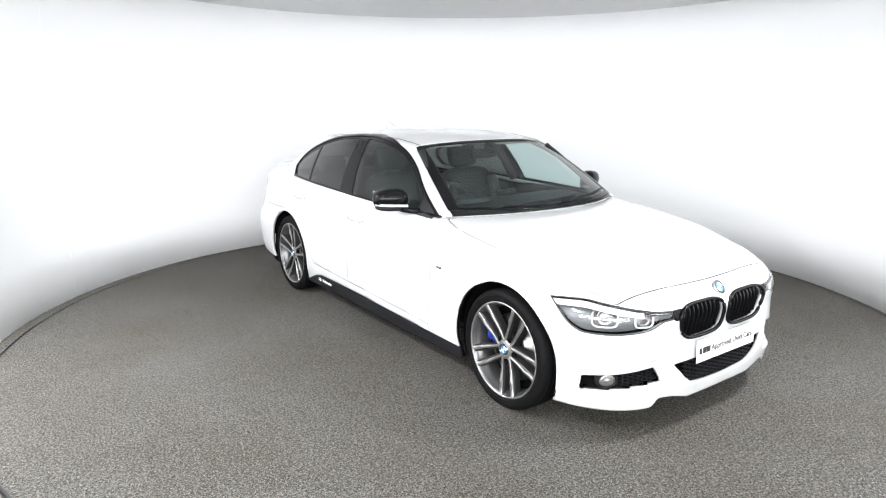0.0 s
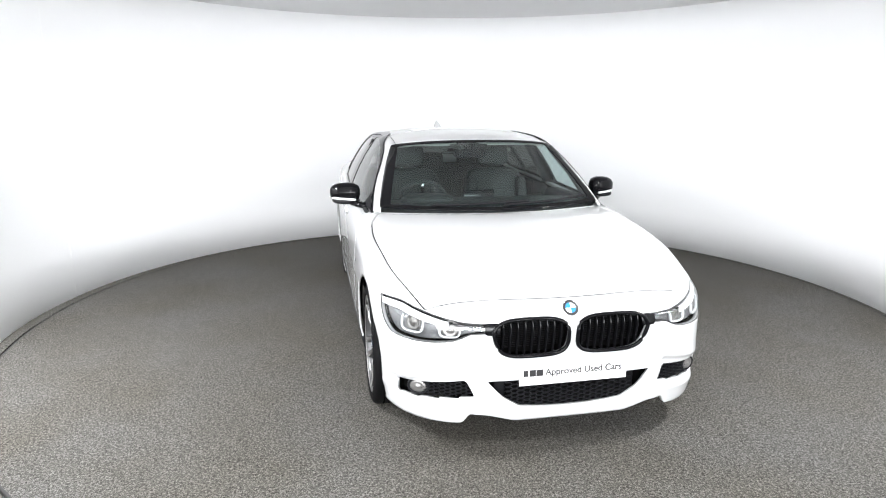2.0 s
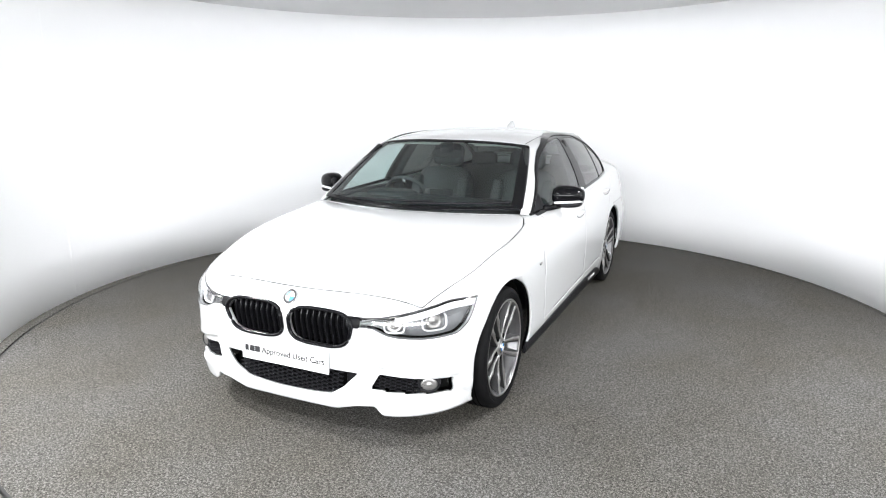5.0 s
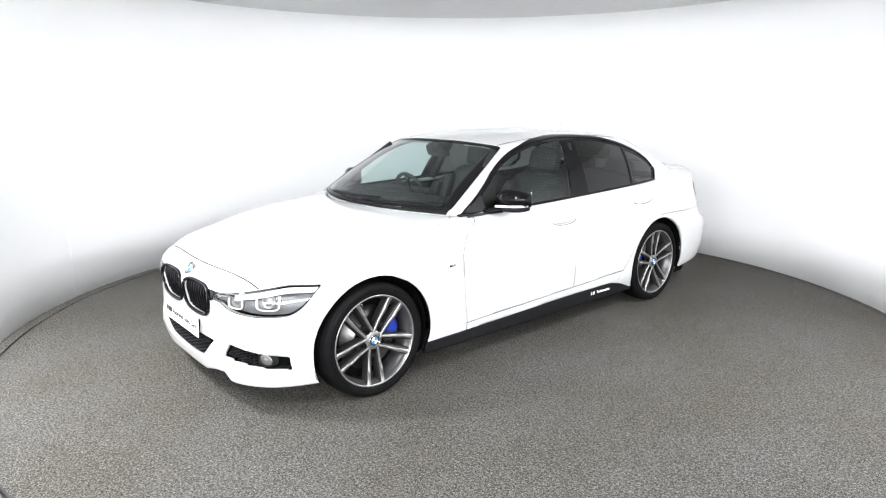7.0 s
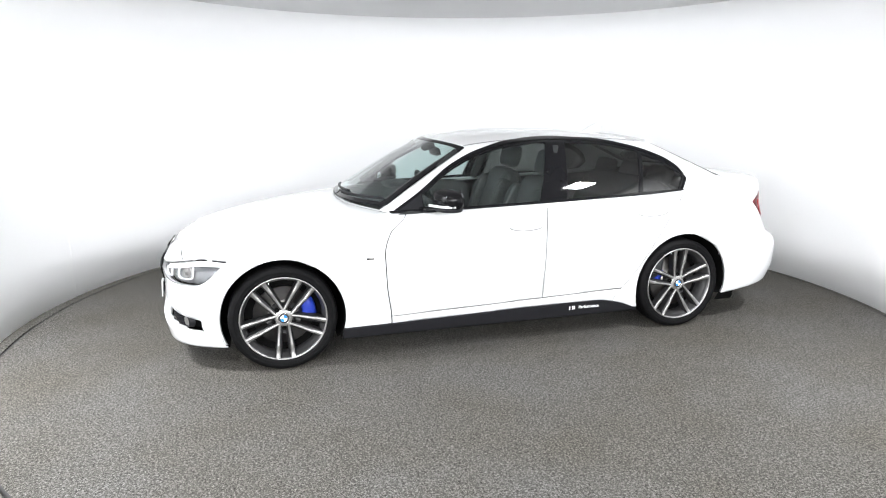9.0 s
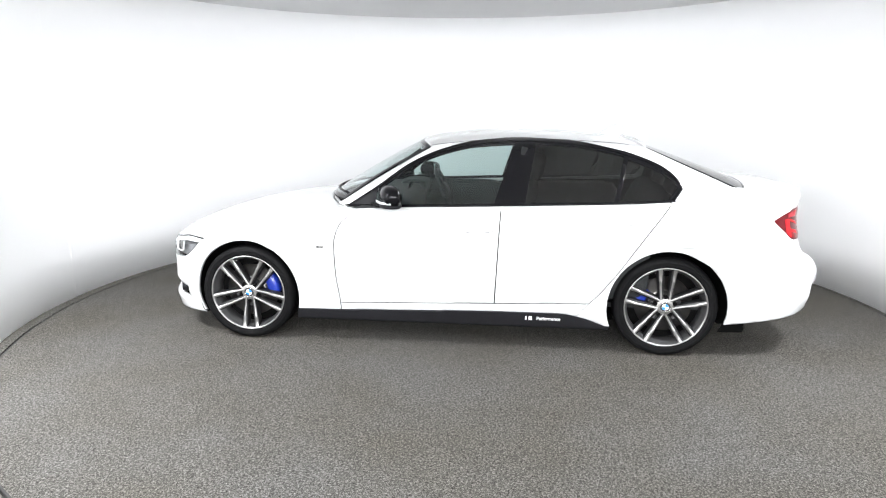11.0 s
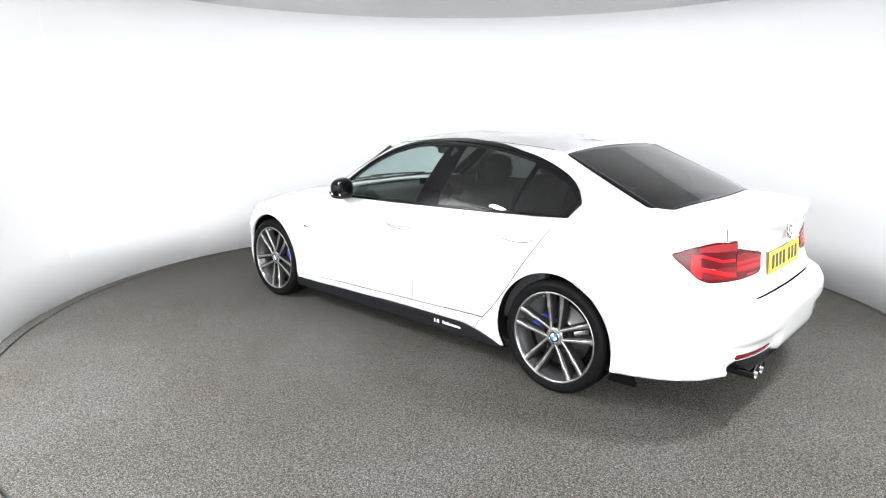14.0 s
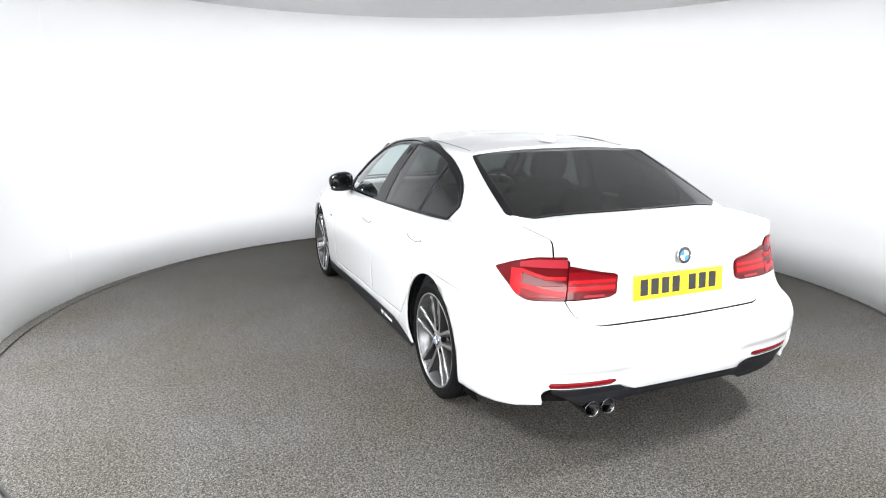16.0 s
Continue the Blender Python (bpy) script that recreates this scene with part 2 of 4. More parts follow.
def studio():
    # outer floor with a round hole for the turntable
    n = 160
    bm = bmesh.new()
    inner = [bm.verts.new(((DISC + 0.014) * math.cos(2 * math.pi * k / n), (DISC + 0.014) * math.sin(2 * math.pi * k / n), 0)) for k in range(n)]
    under = [bm.verts.new((v.co.x, v.co.y, -0.06)) for v in inner]
    outer = [bm.verts.new((9.0 * math.cos(2 * math.pi * k / n), 9.0 * math.sin(2 * math.pi * k / n), 0)) for k in range(n)]
    for k in range(n):
        bm.faces.new((inner[k], outer[k], outer[(k + 1) % n], inner[(k + 1) % n]))
        bm.faces.new((under[k], inner[k], inner[(k + 1) % n], under[(k + 1) % n]))
    tagged(part("floor", bm, CARPET, None, smooth=False), "grey carpet floor round the turntable", "floor", kind="structure")
    pit = lathe_bm([(-0.06, 0.001), (-0.06, DISC + 0.02)], n, "z")
    tagged(part("floor_pit", pit, SEAM, None), "dark pit under the turntable edge", "floor", kind="structure")
    # curved white wall, open towards the camera, flaring out to the back of the room
    top = 2.62
    pts = [(-3.9, -8.0), (-3.9, -5.0), (-3.75, -3.0), (-3.53, -1.6)]
    for k in range(0, 97):
        a = math.radians(196 - k * (212 / 96))
        r = 3.29 + 0.06 * max(0.0, -math.cos(a)) ** 2
        pts.append((r * math.cos(a), r * math.sin(a)))
    pts += [(3.45, -1.7), (3.7, -3.0), (3.9, -5.0), (3.9, -8.0)]
    bm = bmesh.new()
    rows = []
    for z in [0.0, 0.4, 0.9, 1.4, 1.9, 2.3, top]:
        rows.append([bm.verts.new((x, y, z)) for x, y in pts])
    for a, b in zip(rows, rows[1:]):
        for k in range(len(pts) - 1):
            bm.faces.new((a[k], a[k + 1], b[k + 1], b[k]))
    w = part("wall_curved", bm, WALL, None)
    solid(w, 0.05, 1)
    tagged(w, "seamless curved white studio backdrop wall", "wall", kind="structure")
    # Unseen wall, added to close the room behind the camera.
    bm = box_bm(8.2, 0.1, top, Matrix.Translation((0, -8.0, top / 2)))
    tagged(part("wall_back", bm, WALL, None, smooth=False), "unseen white wall added behind the camera to close the room", "wall", kind="structure")
    bm = box_bm(8.2, 12.0, 0.06, Matrix.Translation((0, -2.1, top + 0.03)))
    tagged(part("ceiling", bm, CEIL, None, smooth=False), "pale grey studio ceiling sheet", "ceiling", kind="structure")


def wall_joint(degrees):
    a = math.radians(degrees)
    r = 3.2905 + 0.06 * max(0.0, -math.cos(a)) ** 2
    m = Matrix.Translation((r * math.cos(a), r * math.sin(a), 1.31)) @ Matrix.Rotation(a, 4, "Z")
    bm = box_bm(0.004, 0.003, 2.60, m)
    tagged(part("wall_trim", bm, WALL, None, smooth=False), "pale upright joint in the white wall", "wall joint", kind="structure")


def ceiling_light(x, y):
    ob = new("ceiling_light")
    tagged(ob, "square white ceiling panel light, two of the four added", "ceiling light", "ceiling panel lights")
    ob.matrix_world = pose(x, y, 2.60)
    h = PANEL / 2 + 0.02
    for k in range(4):
        m = Matrix.Rotation(k * math.pi / 2, 4, "Z") @ Matrix.Translation((h, 0.02, 0.002))
        bevel(part("frame_bar", box_bm(0.04, 2 * h, 0.036, m), CEIL, ob, smooth=False), 0.004)
    part("back_plate", box_bm(PANEL, PANEL, 0.008, pose(0, 0, 0.014)), CEIL, ob, smooth=False)
    return ob


studio()
for x, y, _ in PANELS:
    ceiling_light(x, y)
wall_joint(176.6)
TABLE = turntable()

# ---------------------------------------------------------------- the car
CAR = new("car")
tagged(CAR, "white four-door saloon car with black trim and dark alloy wheels", "car")
HUB_F, HUB_R, HUB_Z, HUB_X = -1.405, 1.405, 0.3305, 0.793


def nose(z):
    return curve(z, 0.1, -2.12, 0.2, -2.14, 0.3, -2.155, 0.42, -2.135, 0.52, -2.13, 0.60, -2.138, 0.645, -2.128, 0.67, -2.105, 0.692, -2.078, 0.72, -2.035, 0.76, -1.97)


def tail(z):
    return curve(z, 0.15, 2.27, 0.3, 2.37, 0.42, 2.425, 0.55, 2.43, 0.62, 2.405, 0.67, 2.335, 0.76, 2.31, 0.86, 2.298, 0.95, 2.312, 1.04, 2.34, 1.1, 2.33)


def flank(z):
    return curve(z, 0.12, 0.86, 0.22, 0.882, 0.30, 0.898, 0.42, 0.904, 0.60, 0.908, 0.70, 0.903, 0.80, 0.893, 0.88, 0.877, 0.96, 0.853, 1.1, 0.80)


def spine(y):
    return curve(y, -2.16, 0.665, -2.08, 0.698, -2.03, 0.727, -1.95, 0.772, -1.72, 0.846, -1.4, 0.902, -1.1, 0.938, -0.9, 0.954, -0.6, 0.975, 1.2, 1.03, 1.6, 1.075,
                 1.95, 1.094, 2.15, 1.083, 2.3, 1.064, 2.37, 1.045)


def rear_power(z):
    return curve(z, 0.1, 4.8, 0.55, 4.8, 0.75, 4.0, 0.95, 3.4, 1.2, 3.1)


def scoop(x, z):
    """Hollow round the side intakes of the front bumper."""
    x, z = np.abs(x), np.asarray(z, float)
    f = np.minimum.reduce([0.425 - 0.205 * (x - 0.508) - z, z - (0.270 - 0.13 * (x - 0.456)), x - (0.415 + (z - 0.301) * 0.5), 0.83 - x])
    k = np.clip(f / 0.03, 0, 1)
    return 0.026 * k * k * (3 - 2 * k)


def rear_scoop(x, z):
    """Hollow over the rear reflectors."""
    x, z = np.abs(x), np.asarray(z, float)
    f = np.minimum.reduce([0.485 + 0.02 * x - z, z - 0.33, x - 0.30, 0.775 - x])
    k = np.clip(f / 0.035, 0, 1)
    return 0.022 * k * k * (3 - 2 * k)


def edge_height(y):
    return curve(y, -2.16, 0.655, -1.95, 0.682, -1.72, 0.735, -1.4, 0.83, -1.1, 0.88, -0.62, 0.928, 0.37, 0.964, 1.05, 0.984, 1.41, 0.994, 1.8, 0.992,
                 2.1, 0.968, 2.37, 0.95)


def top_height(x, y):
    k = np.clip(np.abs(x) / 0.86, 0, 1) ** curve(y, -1.8, 3.0, -0.8, 2.9, 0.5, 2.6, 1.7, 4.2, 2.4, 4.2)
    return spine(y) * (1 - k) + edge_height(y) * k


def body_half():
    """The left half of the body shell as a grid: round the plan, from sill to shoulder and on to the middle line."""
    cols = []
    n1, n2, n3 = 90, 120, 70
    for i in range(n1):
        a = (i / n1) ** 1.8 * math.pi / 2
        cols.append((math.sin(a) ** (2 / 3.8), max(0.0, math.cos(a)) ** (2 / 3.2), 0))
    for i in range(n2):
        cols.append((1.0, i / n2, 1))
    for i in range(n3 + 1):
        a = (i / n3) ** 1.1 * math.pi / 2
        cols.append((max(0.0, math.cos(a)), math.sin(a), 2))
    xi = np.array([c[0] for c in cols])
    eta = np.array([c[1] for c in cols])
    seg = np.array([c[2] for c in cols])
    y0, y1 = -1.2, 1.5
    nv, nt = 56, 40
    rows = []

    def wide(z):
        return np.where(seg == 2, xi ** (2 / rear_power(z)), xi)

    def place(z):
        y = np.where(seg == 0, y0 - eta * (y0 - nose(z)) + scoop(xi * flank(z), z), np.where(seg == 1, y0 + eta * (y1 - y0), y1 + eta ** (2 / rear_power(z)) * (tail(z) - y1) - rear_scoop(wide(z) * flank(z), z)))
        return y

    zs = np.full(len(cols), 0.85)
    for _ in range(12):
        y = place(zs)
        zs = 0.5 * zs + 0.5 * top_height(wide(zs) * 0.86, y)
    for k in range(nv + 1):
        v = k / nv
        z = 0.165 + (zs - 0.165) * v
        y = place(z)
        squeeze = np.where(z > 0.5, 0.5 + (z - 0.5) * 0.455 / np.maximum(zs - 0.5, 0.05), z)
        x = wide(z) * flank(squeeze)
        rows.append(np.stack([x, y, z], 1))
    sx, sy = rows[-1][:, 0].copy(), rows[-1][:, 1].copy()
    for k in range(1, nt + 1):
        t = k / nt
        x = sx * (1 - t)
        z = top_height(x, sy)
        rows.append(np.stack([x, sy, np.where(xi > 0.02, z, z)], 1))
    G = np.array(rows)
    for _ in range(6):
        S = G.copy()
        S[1:-1] = 0.5 * G[1:-1] + 0.25 * (G[:-2] + G[2:])
        w = np.exp(-((np.arange(len(G)) - nv) / 4.0) ** 2)[:, None, None] * np.clip((sx - 0.2) / 0.3, 0, 1)[None, :, None]
        G = G * (1 - w) + S * w
    G[:, 0, 0] = 0
    G[:, -1, 0] = 0
    G[-1, :, 0] = 0
    m, n = G.shape[:2]
    faces = []
    for a in range(m - 1):
        for b in range(n - 1):
            faces.append([a * n + b, a * n + b + 1, (a + 1) * n + b + 1, (a + 1) * n + b])
    return (G.reshape(-1, 3), faces)


def front_y(x, z):
    w = flank(z)
    eta = np.clip(1 - np.clip(np.abs(x) / w, 0, 1) ** 3.8, 0, 1) ** (1 / 3.2)
    return -1.2 - eta * (-1.2 - nose(z)) + scoop(x, z)


def rear_y(x, z):
    e = rear_power(z)
    eta = np.clip(1 - np.clip(np.abs(x) / flank(np.minimum(z, 0.95)), 0, 1) ** e, 0, 1) ** (1 / e)
    return 1.5 + eta * (tail(z) - 1.5)


def arch(hub, r):
    return lambda V: np.where(V[:, 0] > 0.5, (V[:, 1] - hub) ** 2 + (V[:, 2] - HUB_Z) ** 2 - r * r, 1.0)


def glass_base_x(y):
    return curve(y, -0.73, 0.745, -0.6, 0.80, -0.3, 0.838, 0.3, 0.853, 0.9, 0.842, 1.4, 0.80, 1.7, 0.735, 1.9, 0.655)


def cowl_y(x):
    """Foot of the windscreen in plan."""
    return -0.965 + 0.235 * np.clip(np.abs(x) / 0.745, 0, 1.2) ** 2.3


def cabin_hole(V):
    x, y, z = V[:, 0], V[:, 1], V[:, 2]
    f = np.minimum.reduce([glass_base_x(y) - 0.03 - x, y - cowl_y(x) - 0.03, 1.95 - 0.085 * (x / 0.65) ** 2.2 - y, z - 0.88])
    return -f


BODY = cut(body_half(), arch(HUB_F, 0.376), arch(HUB_R, 0.376), cabin_hole)
X, Y, Z = (lambda V: V[:, 0]), (lambda V: V[:, 1]), (lambda V: V[:, 2])
GAP = 0.0033


def hood_region(V):
    x, y, z = V[:, 0], V[:, 1], V[:, 2]
    edge = curve(y, -2.1, 0.60, -1.97, 0.665, -1.8, 0.725, -1.5, 0.787, -1.15, 0.815, -0.95, 0.805, -0.8, 0.765, -0.7, 0.72)
    return np.minimum.reduce([edge - x, y - (-2.022 + 0.11 * x * x), cowl_y(x) + 0.006 - y, z - 0.66])


def head_top(s):
    return curve(s, 0.34, 0.650, 0.48, 0.654, 0.62, 0.668, 0.85, 0.697, 1.0, 0.712, 1.19, 0.706)


def head_bottom(s):
    return curve(s, 0.34, 0.608, 0.46, 0.605, 0.50, 0.592, 0.55, 0.574, 0.63, 0.562, 0.8, 0.554, 0.98, 0.560, 1.07, 0.592, 1.19, 0.705)


def head_s(V):
    return V[:, 0] + 0.9 * (V[:, 1] + 2.1)


def head_region(V, inset=0.0):
    s, z = head_s(V), V[:, 2]
    f = np.minimum.reduce([head_top(s) - inset - z, z - head_bottom(s) - inset, s - 0.365 - inset, 1.19 - inset - s])
    return np.where(V[:, 1] < -1.5, np.minimum(f, -1.5 - V[:, 1]), -1.0)


def tail_s(V):
    return V[:, 0] + (2.31 - V[:, 1])


def tail_region(V, inset=0.0):
    s, z = tail_s(V), V[:, 2]
    topz = np.where(s < 0.64, curve(s, 0.3, 0.868, 0.37, 0.876, 0.64, 0.922), curve(s, 0.64, 0.962, 0.8, 0.959, 0.95, 0.938, 1.10, 0.902))
    bot = curve(s, 0.30, 0.81, 0.365, 0.79, 0.41, 0.777, 0.7, 0.772, 0.85, 0.773, 0.93, 0.79, 1.0, 0.832, 1.10, 0.896)
    f = np.minimum.reduce([topz - inset - z, z - bot - inset, s - 0.365 - inset, 1.10 - inset - s])
    return np.where(V[:, 1] > 1.8, f, -1.0)


def boot_edge(z):
    return curve(z, 0.655, 0.455, 0.68, 0.53, 0.72, 0.575, 0.80, 0.608, 0.9, 0.628, 1.02, 0.645, 1.12, 0.652)


def boot_region(V):
    x, y, z = V[:, 0], V[:, 1], V[:, 2]
    return np.where(y > 1.75, np.minimum.reduce([boot_edge(z) - x, z - 0.657 - 0.01 * x, y - 1.86]), -1.0)


def rounded(V, cx, cz, a, b, e=4.0):
    return 1 - np.abs((V[:, 0] - cx) / a) ** e - np.abs((V[:, 2] - cz) / b) ** e


def kidney(V):
    x, z = V[:, 0], V[:, 2]
    xe = x + 0.32 * np.clip(0.60 - z, 0, 1) * np.clip(x / 0.36, 0, 1) ** 2
    f = 1 - np.abs((xe - 0.199) / 0.178) ** 3.6 - np.abs((z - 0.577) / 0.086) ** 3.6
    return np.where(V[:, 1] < -1.9, 0.2 * f, -1.0)


def side_intake(V):
    x, z = V[:, 0], V[:, 2]
    f = np.minimum.reduce([0.376 - 0.12 * (x - 0.495) - z, z - (0.301 - 0.127 * (x - 0.456)), x - (0.456 + (z - 0.301) * 0.5), 0.79 - x])
    return np.where(V[:, 1] < -1.75, f, -1.0)


def mid_intake(V):
    x, z = V[:, 0], V[:, 2]
    f = np.minimum.reduce([0.380 - z, z - (0.234 + 0.26 * x * x), 0.395 - (0.370 - z) * 0.96 - x, 0.327 - (0.30 - z) * 1.5 - x])
    return np.where(V[:, 1] < -1.9, f, -1.0)


def lip_notch(V):
    x, z = V[:, 0], V[:, 2]
    zb = curve(x, 0.0, 0.176, 0.26, 0.178, 0.34, 0.197, 0.40, 0.212, 0.478, 0.219, 0.516, 0.172, 0.6, 0.166, 0.95, 0.164)
    return np.where(V[:, 1] < -1.6, z - zb, 1.0)


def diffuser_region(V):
    x, y, z = V[:, 0], V[:, 1], V[:, 2]
    topz = curve(x, 0.0, 0.368, 0.33, 0.372, 0.39, 0.398, 0.70, 0.402, 0.75, 0.36)
    return np.where(y > 1.9, np.minimum(topz - z, 0.725 + (z - 0.31) * 0.1 - x), -1.0)


def reflector_region(V):
    x, z = V[:, 0], V[:, 2]
    return np.where(V[:, 1] > 2.0, np.minimum.reduce([0.432 - z, z - 0.404, x - 0.385 + (z - 0.432) * 1.2, 0.712 - x]), -1.0)


def front_seam(V):
    return V[:, 1] - curve(V[:, 2], 0.2, -0.735, 0.3, -0.740, 0.5, -0.765, 0.7, -0.772, 0.82, -0.738, 0.92, -0.635, 0.97, -0.585)


def mid_seam(V):
    return V[:, 1] - (0.303 + 0.05 * (V[:, 2] - 0.327))


def back_seam(V):
    return V[:, 1] - curve(V[:, 2], 0.2, 0.80, 0.31, 0.885, 0.42, 0.985, 0.55, 1.085, 0.7, 1.185, 0.85, 1.29, 1.0, 1.40)


def sill_seam(V):
    return V[:, 2] - (0.291 + 0.032 * (V[:, 1] + 0.76))


def skirt_top(V):
    """Upper edge of the black side skirt."""
    y = V[:, 1]
    return V[:, 2] - curve(y, -1.1, 0.238, -0.7, 0.245, 0.5, 0.272, 0.72, 0.272, 0.88, 0.245, 1.03, 0.19)


def less(f, g=GAP):
    return lambda V: -f(V) - g


def more(f, g=GAP):
    return lambda V: f(V) - g


def panel(name, mesh, mat=PAINT, label="", thickness=0.011, parent=CAR):
    ob = mesh_ob(name, mesh[0], mesh[1], mat, parent, label)
    return solid(ob, thickness) if thickness else ob


def grown(mesh, d):
    """A patch of the body moved along its normals by d."""
    V, F = mesh
    N = np.zeros((len(V), 3))
    for f in F:
        a, b, c = V[f[0], :3], V[f[1], :3], V[f[2], :3]
        n = np.cross(b - a, c - a)
        for i in f:
            N[i] += n
    N /= np.maximum(np.linalg.norm(N, axis=1), 1e-12)[:, None]
    W = V.copy()
    W[:, :3] += N * d
    return (W, F)


FACE = cut(BODY, less(hood_region), less(head_region, 0.0012), less(tail_region, 0.002), less(boot_region))
in_front = lambda V: -1.405 - V[:, 1]
behind = lambda V: V[:, 1] - 1.405
low_front = lambda V: np.where(V[:, 1] < -1.972 + 0.11 * V[:, 0] ** 2, 1.0, 0.696 - V[:, 2])
front_mask = lambda V: np.minimum(in_front(V), low_front(V))
rear_mask = lambda V: np.minimum(behind(V), 0.728 - V[:, 2])
bumper = cut(FACE, front_mask, lambda V: -kidney(V), lambda V: -side_intake(V), lambda V: -mid_intake(V), lip_notch)
panel("front_bumper", both(bumper), PAINT, "", 0.022)
panel("bonnet", both(cut(BODY, more(hood_region), less(head_region, 0.0012))), PAINT)
rear = cut(FACE, rear_mask, lambda V: -diffuser_region(V), lambda V: -reflector_region(V),
           lambda V: V[:, 2] - curve(V[:, 1], 1.4, 0.2, 1.8, 0.238, 2.2, 0.295, 2.3, 0.32, 2.5, 0.36))
panel("rear_bumper", both(rear), PAINT, "", 0.02)
panel("diffuser", both(cut(BODY, diffuser_region, lambda V: V[:, 2] - curve(V[:, 0], 0.0, 0.322, 0.32, 0.318, 0.37, 0.285, 0.54, 0.305, 0.62, 0.345, 0.70, 0.385), lambda V: V[:, 1] - 2.1, lambda V: 0.695 - V[:, 0])), BLACK_SATIN, "satin black rear diffuser strip", 0.03)
panel("boot_lid", both(cut(BODY, more(boot_region), less(tail_region, 0.003))), PAINT)
wing = cut(FACE, less(front_mask, 0.0008), less(front_seam), lambda V: np.where(V[:, 1] > -1.3, skirt_top(V), 1.0))
door_f = cut(FACE, more(front_seam), less(mid_seam), more(sill_seam))
door_r = cut(FACE, more(mid_seam), less(back_seam), more(sill_seam))
quarter = cut(FACE, more(back_seam), less(rear_mask, 0.0005), more(skirt_top, 0.0))
sill = cut(FACE, lambda V: V[:, 1] + 1.03, lambda V: 1.05 - V[:, 1], less(sill_seam), more(skirt_top, 0.0), less(back_seam, 0.0), more(front_seam))
skirt = cut(BODY, lambda V: V[:, 1] + 1.05, lambda V: 1.05 - V[:, 1], less(skirt_top, 0.0), lambda V: V[:, 2] - 0.166)


def refined(mesh, k):
    """Split the four-sided faces of a mesh k by k."""
    V, F = mesh
    out, index, faces = [], {}, []

    def vert(p):
        key = tuple(np.round(p, 6))
        if key not in index:
            index[key] = len(out)
            out.append(p)
        return index[key]

    for f in F:
        if len(f) != 4:
            faces.append([vert(V[i]) for i in f])
            continue
        a, b, c, d = (V[i] for i in f)
        grid = [[vert((a * (1 - u / k) + b * u / k) * (1 - v / k) + (d * (1 - u / k) + c * u / k) * v / k) for u in range(k + 1)] for v in range(k + 1)]
        for v in range(k):
            for u in range(k):
                q = [grid[v][u], grid[v][u + 1], grid[v + 1][u + 1], grid[v + 1][u]]
                if len(set(q)) == 4:
                    faces.append(q)
    return (np.array(out), faces)


def near(f, d):
    return lambda V: f(V) + d


HEAD = clip(refined(clip(BODY, near(head_region, 0.03)), 3), head_region)
TAIL = clip(refined(clip(BODY, near(tail_region, 0.03)), 4), tail_region)


def stroke_bm(points, w, h):
    """A flat-sided strip with its own thickness along points (x, y, z), facing outward by the given normals."""
    bm = bmesh.new()
    rings = []
    for (p, n), (q, _) in zip(points, points[1:] + points[-2:-1]):
        p, n, q = Vector(p), Vector(n).normalized(), Vector(q)
        d = (q - p).normalized()
        s = d.cross(n).normalized()
        rings.append([bm.verts.new(p + s * a + n * b) for a, b in ((-w, -h), (-w, h), (w, h), (w, -h))])
    for a, b in zip(rings, rings[1:]):
        for k in range(4):
            bm.faces.new((a[k], a[(k + 1) % 4], b[(k + 1) % 4], b[k]))
    bm.faces.new(rings[0])
    bm.faces.new(rings[-1])
    return bm


def head_point(s, z, depth=0.0):
    """Place on the lamp surface at lamp coordinate s and height z, sunk by depth."""
    lo, hi = 0.2, 0.9
    for _ in range(40):
        x = (lo + hi) / 2
        if x + 0.9 * (float(front_y(x, z)) + 2.1) < s:
            lo = x
        else:
            hi = x
    y = float(front_y(x, z))
    n = Vector((max(0.1, (x / 0.9) ** 2.2), -1.0 + 0.7 * max(0.0, x - 0.3), 0.12)).normalized()
    return Vector((x, y, z)) - n * depth, n


